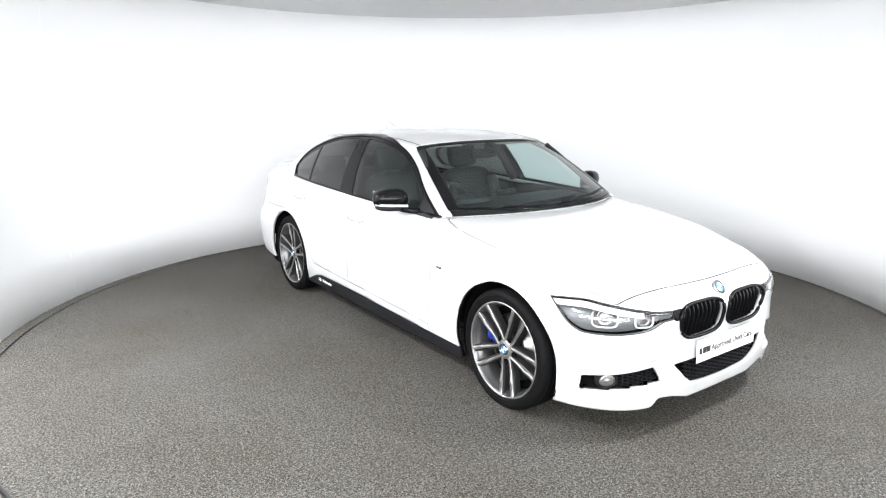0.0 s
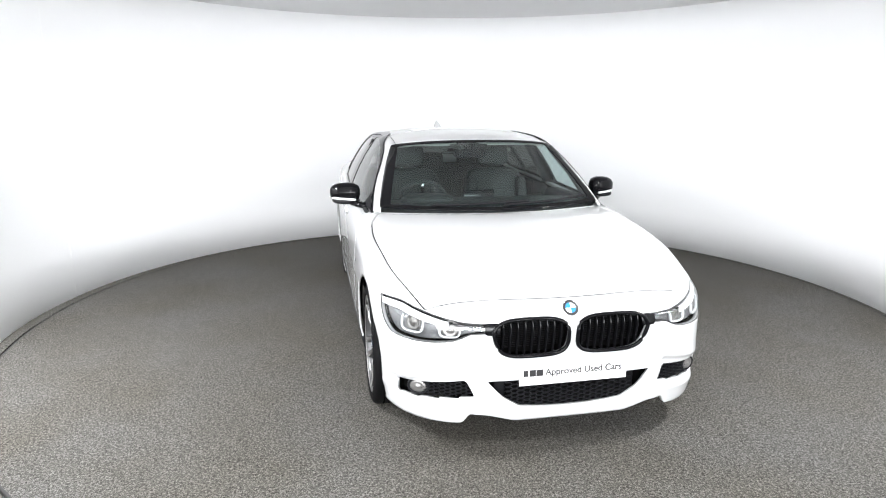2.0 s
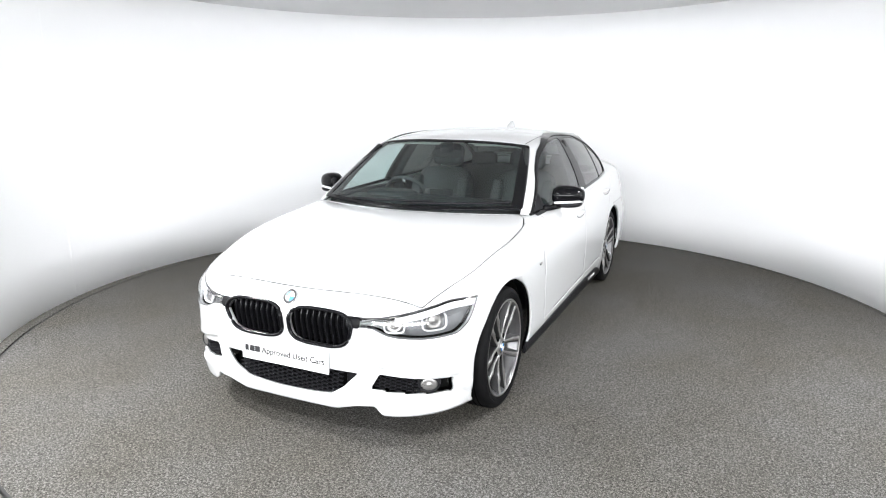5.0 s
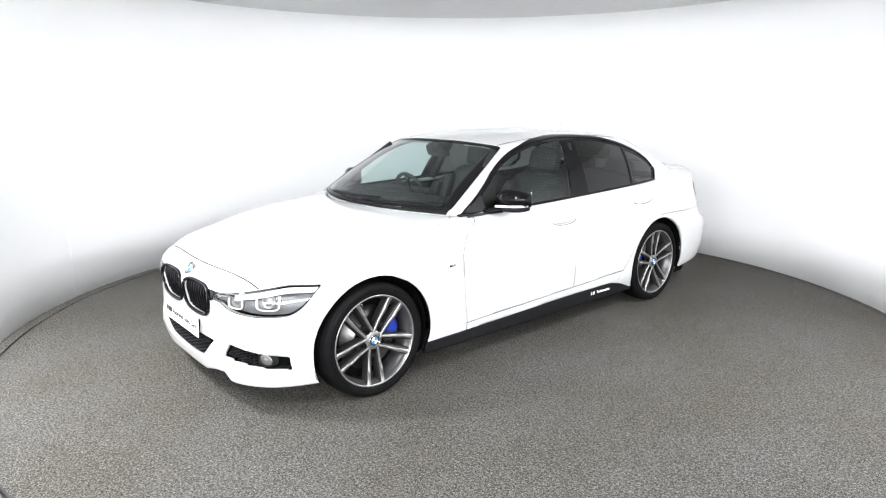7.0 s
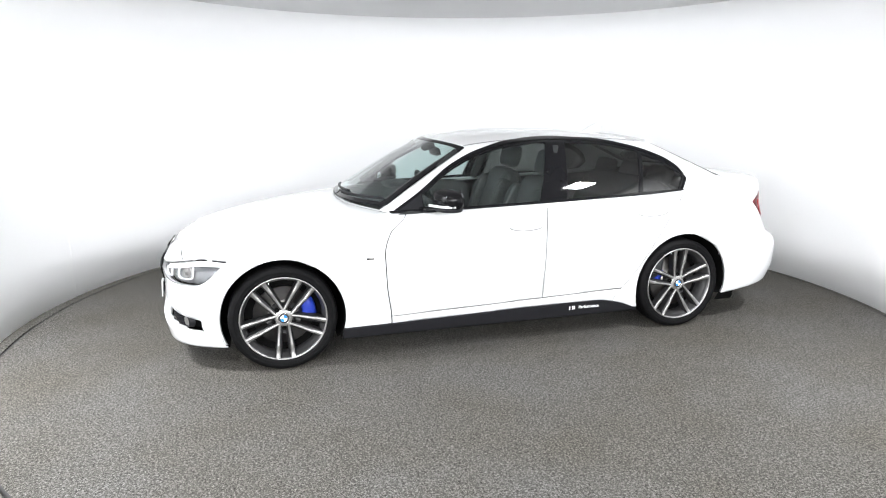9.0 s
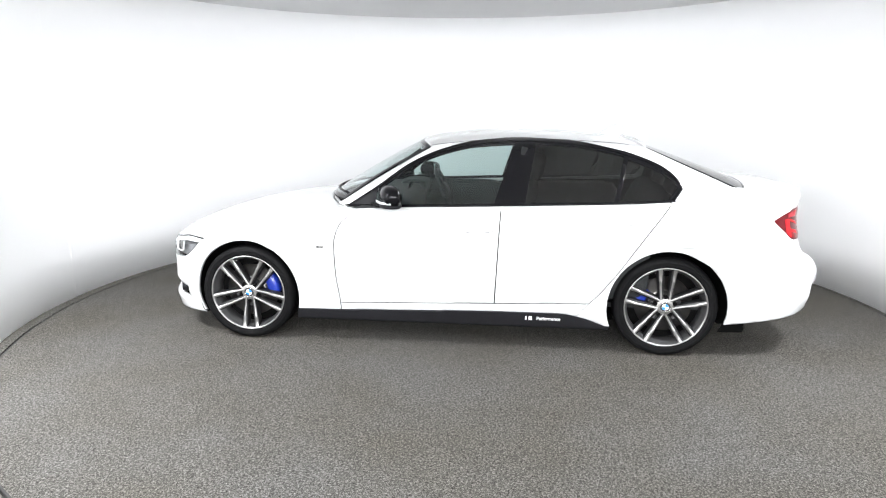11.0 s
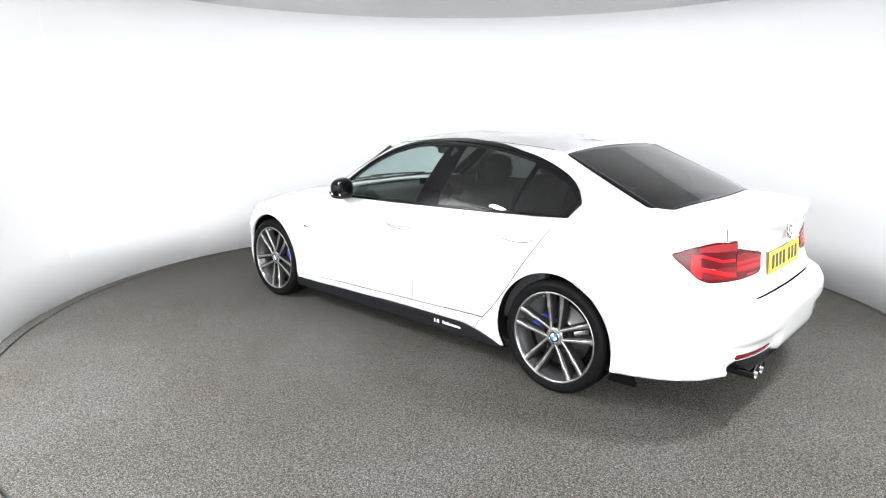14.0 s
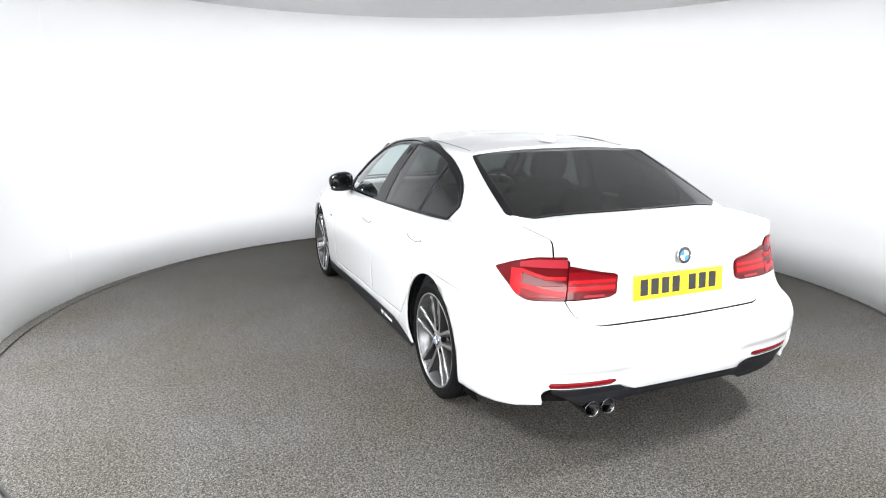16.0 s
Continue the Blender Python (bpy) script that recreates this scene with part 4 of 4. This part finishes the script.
    for a, b in zip(rings, rings[1:]):
        for k in range(6):
            bm.faces.new((a[k], a[k + 1], b[k + 1], b[k]))
    bm.faces.new(rings[0])
    bm.faces.new(rings[-1])
    cal = part("caliper", bm, BLUE, w, "blue brake caliper")
    m = Matrix.Translation((0.05, 0.238 * math.cos(1.9), 0.238 * math.sin(1.9)))
    part("valve", lathe_bm([(-0.02, 0.004), (0.02, 0.004), (0.02, 0.0005)], 10, "x", m), CHROME, w)


for hub, sgn, turn in ((HUB_F, 1, 270), (HUB_R, 1, 90), (HUB_F, -1, 118), (HUB_R, -1, 90)):
    wheel(sgn, hub, turn)
for hub in (HUB_F, HUB_R):
    for sgn in (1, -1):
        bm = bmesh.new()
        ra, rb = [], []
        for k in range(25):
            a = math.radians(-32 + k * 244 / 24)
            c, s = 0.382 * math.cos(a), 0.382 * math.sin(a)
            ra.append(bm.verts.new((sgn * 0.45, hub + c, max(0.17 if hub < 0 else 0.235, HUB_Z + s))))
            rb.append(bm.verts.new((sgn * (0.838 if hub < 0 else 0.868), hub + c, max(0.17 if hub < 0 else 0.235, HUB_Z + s))))
        for k in range(24):
            bm.faces.new((ra[k], ra[k + 1], rb[k + 1], rb[k]))
        bm.faces.new(ra)
        part("wheel_liner", bm, DARK, CAR, "black wheel arch liner")


# ---------------------------------------------------------------- front details
def surface_loop(f, cx, cz, n, y_of, lift=0.0):
    """The outline f = 0 round (cx, cz) on the nose or tail, as points."""
    out = []
    for k in range(n):
        a = 2 * math.pi * k / n
        lo, hi = 0.0, 0.5
        for _ in range(30):
            r = (lo + hi) / 2
            x, z = cx + r * math.cos(a), cz + r * math.sin(a)
            if f(np.array([[x, -2.05, z]]))[0] > 0:
                lo = r
            else:
                hi = r
        x, z = cx + lo * math.cos(a), cz + lo * math.sin(a)
        out.append((x, float(y_of(x, z)) - lift, z))
    return out


def honeycomb_bm(inside, x0, x1, z0, z1, cell, depth, y_of, bar=0.004):
    """A mesh of hexagon bars, cut to a region, following the nose."""
    bm = bmesh.new()
    h = cell * 0.5
    seen = set()
    for i in range(int((x1 - x0) / (0.75 * cell)) + 2):
        for j in range(int((z1 - z0) / h) + 2):
            cx, cz = x0 + 0.75 * cell * i, z0 + h * (j + 0.5 * (i % 2))
            pts = [(cx + cell * (0.5, 0.25, -0.25, -0.5, -0.25, 0.25)[k], cz + h / 2 * (0, 1, 1, 0, -1, -1)[k]) for k in range(6)]
            for k in range(6):
                p, q = pts[k], pts[(k + 1) % 6]
                mid = ((p[0] + q[0]) / 2, (p[1] + q[1]) / 2)
                key = (round(mid[0] / cell * 16), round(mid[1] / cell * 16))
                if key in seen or inside(np.array([[mid[0], -2.05, mid[1]]]))[0] < 0:
                    continue
                seen.add(key)
                y = float(y_of(mid[0], mid[1])) + depth
                d = Vector((q[0] - p[0], 0, q[1] - p[1]))
                if d.length < 1e-6:
                    continue
                m = Matrix.Translation((mid[0], y, mid[1])) @ Matrix.Rotation(-math.atan2(d.z, d.x), 4, "Y") @ Matrix.Diagonal((d.length + bar * 0.6, 0.012, bar, 1))
                bmesh.ops.create_cube(bm, size=1, matrix=m)
    return bm


for sgn in (1, -1):
    flip = Matrix.Diagonal((sgn, 1, 1, 1))
    loop = surface_loop(kidney, 0.19, 0.583, 56, front_y, 0.004)
    bm = tube_bm(loop, 0.0095, 8, True)
    bm.transform(flip)
    grille = part("kidney_grille", bm, BLACK_GLOSS, CAR, "gloss black kidney grille with upright slats")
    for k in range(9):
        x = 0.052 + 0.0345 * k
        zs = [z for z in np.linspace(0.49, 0.68, 60) if kidney(np.array([[x, -2.05, z]]))[0] > 0]
        z0, z1 = min(zs), max(zs)
        pts = [(x, float(front_y(x, z)) + 0.004 + 0.016 * (1 - (2 * (z - z0) / (z1 - z0) - 1) ** 2) * 0 + 0.010 * (z1 - z) / (z1 - z0), z) for z in np.linspace(z0, z1, 7)]
        bm = bmesh.new()
        ra = []
        for p in pts:
            ra.append([bm.verts.new((p[0] + a, p[1] + b, p[2])) for a, b in ((-0.0035, 0.03), (-0.0045, 0.003), (0, -0.002), (0.0045, 0.003), (0.0035, 0.03))])
        for a, b in zip(ra, ra[1:]):
            for j in range(4):
                bm.faces.new((a[j], a[j + 1], b[j + 1], b[j]))
        bm.transform(flip)
        part("slat", bm, BLACK_GLOSS, grille)
    for k in range(16):
        z = 0.515 + 0.009 * k
        bm = box_bm(0.30, 0.004, 0.003, Matrix.Translation((sgn * 0.19, -2.062, z)))
        part("radiator_fin", bm, BLACK_SATIN, grille, smooth=False)
    bm = box_bm(0.40, 0.01, 0.22, Matrix.Translation((sgn * 0.2, -2.03, 0.585)))
    part("grille_back", bm, DARK, grille, smooth=False)
    # dark link between grille and headlight
    link = clip(BODY, lambda V: np.where(V[:, 1] < -1.9, np.minimum.reduce([0.652 - V[:, 2], V[:, 2] - 0.600, V[:, 0] - 0.345, 0.415 - V[:, 0]]), -1.0))
    panel("grille_link", (lambda m: m if sgn > 0 else mirrored(m))(grown(link, 0.002)), BLACK_GLOSS, "", 0.004, grille)
    # side intake
    bm = honeycomb_bm(side_intake, 0.45, 0.66, 0.24, 0.40, 0.032, 0.034, front_y, 0.0035)
    bm.transform(flip)
    mesh = part("side_intake", bm, BLACK_SATIN, CAR, "black honeycomb side intake with fog lamp", smooth=False)
    back = clip(BODY, side_intake)
    panel("intake_back", (lambda m: m if sgn > 0 else mirrored(m))(grown(back, -0.05)), DARK, "", 0, mesh)
    n = Vector((0.45, -0.9, 0)).normalized()
    m = Matrix.Translation((0.70, float(front_y(0.70, 0.318)) + 0.018, 0.318)) @ n.to_track_quat("Z", "Y").to_matrix().to_4x4() @ Matrix.Diagonal((1.15, 0.85, 1, 1))
    bm = lathe_bm([(-0.03, 0.05), (0.002, 0.045), (0.006, 0.039), (-0.004, 0.036)], 32, "z", m)
    bm.transform(flip)
    fog = part("fog_lamp", bm, BLACK_SATIN, mesh, "round fog lamp")
    bm = lathe_bm([(-0.004, 0.036), (0.004, 0.03), (-0.002, 0.02), (0.006, 0.008), (0.007, 0.0005)], 28, "z", m)
    bm.transform(flip)
    part("fog_lens", bm, ALLOY, fog, "bright fog lamp lens")

bm = honeycomb_bm(lambda V: np.minimum(mid_intake(np.abs(V) * np.array([1, -1, 1])), 0.31 - np.abs(V[:, 0])), -0.36, 0.36, 0.21, 0.39, 0.040, 0.03, front_y, 0.0042)
INTAKE = part("centre_intake", bm, BLACK_SATIN, CAR, "black honeycomb centre intake", smooth=False)
bm = box_bm(0.8, 0.01, 0.24, Matrix.Translation((0, -2.04, 0.29)))
part("intake_back", bm, DARK, INTAKE, smooth=False)
for sgn in (1, -1):
    bm = box_bm(0.05, 0.03, 0.13, Matrix.Translation((sgn * 0.325, -2.055, 0.30)) @ Matrix.Rotation(sgn * 0.3, 4, "Z"))
    bevel(part("intake_cheek", bm, BLACK_SATIN, INTAKE), 0.006)


def lettering(name, text, size, m, mat, parent, extrude=0.0006, bold=0.0):
    cu = bpy.data.curves.new(name, "FONT")
    cu.body, cu.size, cu.extrude, cu.offset = text, size, extrude, bold
    cu.align_x, cu.align_y = "CENTER", "CENTER"
    tmp = bpy.data.objects.new(name, cu)
    me = bpy.data.meshes.new_from_object(tmp)
    bpy.data.objects.remove(tmp)
    me.transform(m)
    me.materials.clear()
    me.materials.append(mat)
    ob = new(name, me)
    ob.parent = parent
    return ob


# front show plate
PF = pose(0, -2.158, 0.417, 90 - 3, 0, 0)
bm = box_bm(0.524, 0.114, 0.006, PF)
FRONT_PLATE = bevel(part("front_plate", bm, PLATE_WHITE, CAR, "white show plate with dark lettering", smooth=False), 0.002)
lettering("plate_lettering", "Approved Used Cars", 0.0437, PF @ pose(0.050, 0.0, 0.0035), INK, FRONT_PLATE, 0.0004, 0.0009)
for k, w in enumerate((0.022, 0.030, 0.032)):
    bm = box_bm(w, 0.031, 0.001, PF @ pose(-0.232 + 0.0335 * k, 0.001, 0.0035))
    part("plate_bar", bm, INK, FRONT_PLATE, "dark bar", smooth=False)
bm = box_bm(0.45, 0.03, 0.07, pose(0, -2.137, 0.417))
part("plate_holder", bm, BLACK_SATIN, CAR, "black plate holder", smooth=False)
roundel("bonnet_badge", CAR, Matrix.Translation((0, -2.086, 0.692)) @ Matrix.Rotation(radians(52), 4, "X"), 0.039)

# ---------------------------------------------------------------- rear details
PR = Matrix.Translation((0.012, 2.318, 0.803)) @ Matrix.Rotation(math.pi, 4, "Z") @ Matrix.Rotation(radians(86), 4, "X")
bm = box_bm(0.524, 0.114, 0.006, PR)
REAR_PLATE = bevel(part("rear_plate", bm, YELLOW, CAR, "yellow number plate with dark bars", smooth=False), 0.002)
for k in range(7):
    x = -0.205 + 0.061 * k + (0.035 if k > 3 else 0)
    bm = box_bm(0.043, 0.075, 0.001, PR @ pose(x, 0.002, 0.0035))
    part("plate_bar", bm, INK, REAR_PLATE, "dark bar", smooth=False)
bm = box_bm(0.56, 0.02, 0.016, pose(0, 2.302, 0.872))
bevel(part("plate_brow", bm, PAINT, CAR, "white grip strip above the plate"), 0.005)
roundel("boot_badge", CAR, Matrix.Translation((0.008, 2.326, 0.938)) @ Matrix.Rotation(math.pi, 4, "Z") @ Matrix.Rotation(radians(82), 4, "X"), 0.039)
for x in (0.508, 0.420):
    bm = lathe_bm([(-0.16, 0.034), (0.0, 0.037), (0.004, 0.039), (0.006, 0.037), (0.002, 0.033), (-0.15, 0.031), (-0.15, 0.0005)], 36, "y", Matrix.Translation((x, 2.375, 0.292)))
    part("exhaust_tip", bm, STEEL_DARK, CAR, "chrome round exhaust tip")
bm = box_bm(1.1, 0.3, 0.02, pose(0, 2.13, 0.335))
bevel(part("rear_underside", bm, DARK, CAR), 0.005)
bm = box_bm(1.14, 3.2, 0.03, pose(0, 0.05, 0.19))
part("underbody", bm, DARK, CAR, "dark underbody", smooth=False)
bm = box_bm(1.1, 0.3, 0.03, pose(0, -1.88, 0.215))
part("underbody", bm, DARK, CAR, "dark underbody", smooth=False)

# ---------------------------------------------------------------- mirrors, wipers, aerial, skirt lettering
def shell_bm(cx, cy, cz, ax, ay, az, power, cutf=None):
    """A rounded superellipsoid block."""
    bm = bmesh.new()
    bmesh.ops.create_uvsphere(bm, u_segments=36, v_segments=20, radius=1)
    for v in bm.verts:
        c = v.co
        k = (abs(c.x) ** power + abs(c.y) ** power + abs(c.z) ** power) ** (-1 / power)
        p = c * k
        v.co = Vector((cx + ax * p.x, cy + ay * p.y, cz + az * p.z))
    return bm


for sgn in (1, -1):
    flip = Matrix.Diagonal((sgn, 1, 1, 1))
    bm = shell_bm(0, 0, 0, 0.100, 0.078, 0.073, 2.6)
    for v in bm.verts:
        c = v.co
        if c.y < 0:
            c.y *= 1.0 - 0.25 * (c.x + 0.098) / 0.196 - 0.12 * abs(c.z) / 0.062
        if c.z > 0:
            c.z *= 1.0 - 0.22 * (c.x + 0.098) / 0.196
        c.y += 0.055 * (c.x + 0.098) / 0.196
    at = Matrix.Translation((0.930, -0.405, 1.030))
    bm.transform(flip @ at)
    mir = part("door_mirror", bm, BLACK_GLOSS, CAR, "gloss black door mirror with silver indicator strip")
    bm = shell_bm(0, 0, 0, 0.090, 0.074, 0.022, 2.6)
    for v in bm.verts:
        v.co.y += 0.055 * (v.co.x + 0.098) / 0.196
    bm.transform(flip @ Matrix.Translation((0.925, -0.405, 0.972)))
    part("mirror_base", bm, BLACK_SATIN, mir)
    pts = []
    for k in range(13):
        t = k / 12
        a = math.radians(180 + 100 + 80 * t) if t > 0.6 else None
        x = 0.865 + 0.160 * t
        y = -0.405 - 0.077 * (1 - 0.25 * t) * (1 - max(0, (t - 0.45) / 0.55) ** 3 * 0.9) + 0.055 * t
        pts.append(((x, y, 0.990 + 0.004 * t), (0.2 + 1.6 * max(0.0, t - 0.5), -1, 0)))
    bm = stroke_bm(pts, 0.0075, 0.004)
    bm.transform(flip)
    part("indicator_strip", bm, LAMP_WHITE, mir, "silver white indicator strip")
    bm = box_bm(0.15, 0.004, 0.095, Matrix.Translation((0.935, -0.318, 1.028)) @ Matrix.Rotation(0.18, 4, "Z"))
    bm.transform(flip)
    bevel(part("mirror_glass", bm, MIRROR_GLASS, mir, "mirror glass"), 0.02, 4)
    bm = tube_bm([(0.80, -0.52, 0.955), (0.84, -0.49, 0.957), (0.89, -0.44, 0.968)], 0.020, 10)
    bm.transform(flip)
    part("mirror_arm", bm, BLACK_GLOSS, mir)
    tri = clip(GREEN, lambda V: np.minimum.reduce([dlo(V, 0.008), -0.50 - V[:, 1]]))
    panel("mirror_triangle", (lambda m: m if sgn > 0 else mirrored(m))(grown(tri, 0.006)), BLACK_SATIN, "", 0.004, mir)
    # wiper
    zz = lambda y: 0.962 + (y + 0.965) * 0.62
    pts = [(-0.42 + 0.62 * (k / 8) + (0.45 if sgn > 0 else 0), 0, 0) for k in range(9)]
    pts = [(x, float(cowl_y(x)) + 0.035 + 0.03 * k / 8, 0.998 + 0.016 * k / 8) for k, (x, _, _) in enumerate(pts)]
    part("wiper", tube_bm(pts, 0.008, 6), BLACK_SATIN, CAR, "black windscreen wiper")
    # lettering on the skirt
    x = float(flank(0.23)) + 0.0105
    turn = Matrix.Rotation(math.pi / 2 * sgn, 4, "Z") @ Matrix.Rotation(math.pi / 2 - 0.05, 4, "X")
    m = Matrix.Translation((sgn * (x + 0.003), 0.66, 0.233)) @ turn
    lettering("skirt_lettering", "Performance", 0.030, m, PLATE_WHITE, SKIRTS[sgn], 0.001, 0.0004)
    for k, (dy, mat) in enumerate(((-0.112, PLATE_WHITE), (-0.124, PLATE_WHITE), (-0.146, PLATE_WHITE))):
        bm = box_bm(0.009, 0.024, 0.001, Matrix.Translation((sgn * (x + 0.003), 0.66 + dy * sgn, 0.233)) @ turn)
        part("skirt_stripe", bm, mat, SKIRTS[sgn], smooth=False)
# cowl under the windscreen
cowl = clip(BODY, lambda V: np.minimum.reduce([np.where(V[:, 2] > 0.9, 1.0, -1.0), V[:, 1] - cowl_y(V[:, 0]) + 0.02, cowl_y(V[:, 0]) + 0.10 - V[:, 1], 0.745 - V[:, 0]]))
panel("cowl", both(grown(cowl, -0.004)), BLACK_SATIN, "black scuttle panel", 0.004)
bm = bmesh.new()
bmesh.ops.create_uvsphere(bm, u_segments=20, v_segments=12, radius=1)
for v in bm.verts:
    c = v.co
    k = max(0.0, c.z)
    v.co = Vector((c.x * 0.032 * (1 - 0.5 * k), c.y * 0.085 * (1 - 0.45 * k) + 0.05 * k, max(-0.01, c.z * 0.062)))
bm.transform(Matrix.Translation((0, 1.11, 1.398)))
part("aerial_fin", bm, PAINT, CAR, "white shark fin aerial")


# ---------------------------------------------------------------- cabin
def cushion_bm(sx, sy, sz, m, power=5.0):
    bm = bmesh.new()
    bmesh.ops.create_cube(bm, size=2)
    bmesh.ops.subdivide_edges(bm, edges=bm.edges, cuts=7, use_grid_fill=True)
    for v in bm.verts:
        c = v.co
        k = (abs(c.x) ** power + abs(c.y) ** power + abs(c.z) ** power) ** (-1 / power)
        v.co = Vector((c.x * k * sx / 2, c.y * k * sy / 2, c.z * k * sz / 2))
    bm.transform(m)
    return bm


for sx in (0.36, -0.36):
    seat = part("front_seat", cushion_bm(0.50, 0.52, 0.18, pose(sx, 0.12, 0.50)), LEATHER, CAR, "black leather front seat")
    part("backrest", cushion_bm(0.50, 0.15, 0.62, pose(sx, 0.43, 0.79, -20, 0, 0)), LEATHER, seat)
    for s in (-1, 1):
        part("bolster", cushion_bm(0.09, 0.20, 0.50, pose(sx + s * 0.21, 0.38, 0.77, -20, 0, 0)), LEATHER, seat)
        part("headrest_post", tube_bm([(sx + s * 0.06, 0.53, 1.06), (sx + s * 0.06, 0.56, 1.15)], 0.006, 8), CHROME, seat)
    part("headrest", cushion_bm(0.27, 0.11, 0.19, pose(sx, 0.565, 1.185, -14, 0, 0), 4), LEATHER, seat)
bench = part("rear_seat", cushion_bm(1.30, 0.50, 0.18, pose(0, 1.02, 0.50)), LEATHER, CAR, "black leather rear bench")
part("backrest", cushion_bm(1.30, 0.15, 0.60, pose(0, 1.36, 0.76, -24, 0, 0)), LEATHER, bench)
for x in (-0.40, 0.0, 0.40):
    part("headrest", cushion_bm(0.26, 0.10, 0.15, pose(x, 1.50, 1.07, -16, 0, 0), 4), LEATHER, bench)
part("parcel_shelf", box_bm(1.24, 0.42, 0.02, pose(0, 1.70, 1.00)), DASH, CAR, "dark parcel shelf", smooth=False)
bm = cushion_bm(1.46, 0.50, 0.24, pose(0, -0.58, 0.845, 4, 0, 0), 7)
dash = part("dashboard", bm, DASH, CAR, "dark dashboard")
part("instrument_hood", cushion_bm(0.36, 0.22, 0.10, pose(-0.37, -0.42, 0.955), 4), DASH, dash)
bevel(part("display_screen", box_bm(0.22, 0.012, 0.075, pose(0, -0.40, 0.985, -8, 0, 0)), BLACK_GLOSS, dash), 0.004)
part("display_stand", box_bm(0.10, 0.05, 0.02, pose(0, -0.42, 0.955)), DASH, dash)
part("centre_console", cushion_bm(0.26, 0.9, 0.22, pose(0, 0.0, 0.56), 6), DASH, CAR, "dark centre console")
mw = Matrix.Translation((-0.37, -0.17, 0.905)) @ Matrix.Rotation(radians(-66), 4, "X")
ring = [mw @ Vector((0.183 * math.cos(2 * math.pi * k / 40), 0.183 * math.sin(2 * math.pi * k / 40), 0)) for k in range(40)]
wheel_ob = part("steering_wheel", tube_bm(ring, 0.015, 10, True), LEATHER, CAR, "black leather steering wheel")
part("airbag", cushion_bm(0.17, 0.13, 0.06, mw, 4), DASH, wheel_ob)
for a in (0, 180, 270):
    c, s = math.cos(radians(a)), math.sin(radians(a))
    part("wheel_spoke", tube_bm([mw @ Vector((0.06 * c, 0.06 * s, 0)), mw @ Vector((0.18 * c, 0.18 * s, 0))], 0.014, 8), STEEL_DARK if a == 270 else DASH, wheel_ob)
part("steering_column", tube_bm([mw @ Vector((0, 0, 0)), mw @ Vector((0, 0, -0.25))], 0.04, 12), DASH, wheel_ob)
im = part("rear_view_mirror", cushion_bm(0.24, 0.035, 0.065, pose(-0.02, -0.20, 1.262, 10, 0, 0), 4), BLACK_SATIN, CAR, "black rear-view mirror")
part("mirror_mount", cushion_bm(0.09, 0.10, 0.06, pose(0, -0.26, 1.305, 20, 0, 0), 4), BLACK_SATIN, im)
bm = box_bm(0.20, 0.002, 0.045, pose(-0.02, -0.180, 1.259, 10, 0, 0))
part("mirror_glass", bm, MIRROR_GLASS, im, smooth=False)
part("cabin_floor", box_bm(1.5, 2.6, 0.03, pose(0, 0.4, 0.30)), DASH, CAR, "dark cabin floor", smooth=False)
for sgn in (1, -1):
    for y0, y1 in ((-0.72, 0.33), (0.37, 1.30)):
        bm = cushion_bm(0.09, y1 - y0, 0.60, pose(sgn * 0.785, (y0 + y1) / 2, 0.655), 8)
        part("door_card", bm, DASH, CAR, "dark door lining")
    part("pillar_lining", tube_bm([(sgn * 0.70, -0.66, 0.98), (sgn * 0.655, -0.44, 1.14), (sgn * 0.58, -0.22, 1.30)], 0.022, 8), DASH, CAR, "dark pillar lining")
    part("pillar_lining", tube_bm([(sgn * 0.80, 0.38, 0.97), (sgn * 0.72, 0.43, 1.15), (sgn * 0.63, 0.48, 1.32)], 0.035, 8), DASH, CAR, "dark pillar lining")
    visor = bevel(part("sun_visor", box_bm(0.40, 0.15, 0.014, pose(sgn * 0.34, -0.02, 1.335, 14, 0, 0)), LINING, CAR, "grey sun visor"), 0.004)
    part("visor_clip", box_bm(0.06, 0.05, 0.012, pose(sgn * 0.12, -0.05, 1.328)), LINING, visor)


# ---------------------------------------------------------------- what moves
def motions():
    turns = [(0, 38.12), (0.5, 32.36), (1, 25.87), (1.5, 20.05), (2, 13.80), (2.5, 8.01), (3, 1.93),
             (3.5, -4.30), (4, -10.70), (4.5, -16.61), (5, -22.86), (7.5, -53.23), (8, -59.30), (8.5, -65.29),
             (9, -71.40), (11.5, -100.60), (12, -106.68), (12.5, -112.49), (13, -118.76), (13.5, -124.49), (14, -130.58),
             (14.5, -136.30), (15, -142.61), (15.5, -148.33), (16, -154.91)]
    ox, oy = 0.0367, 0.0564
    walk(TABLE, [(t, pose(0, 0, 0, 0, 0, a)) for t, a in turns])
    walk(CAR, [(t, pose(0, 0, 0, 0, 0, a) @ pose(-ox, -oy, 0)) for t, a in turns])


motions()
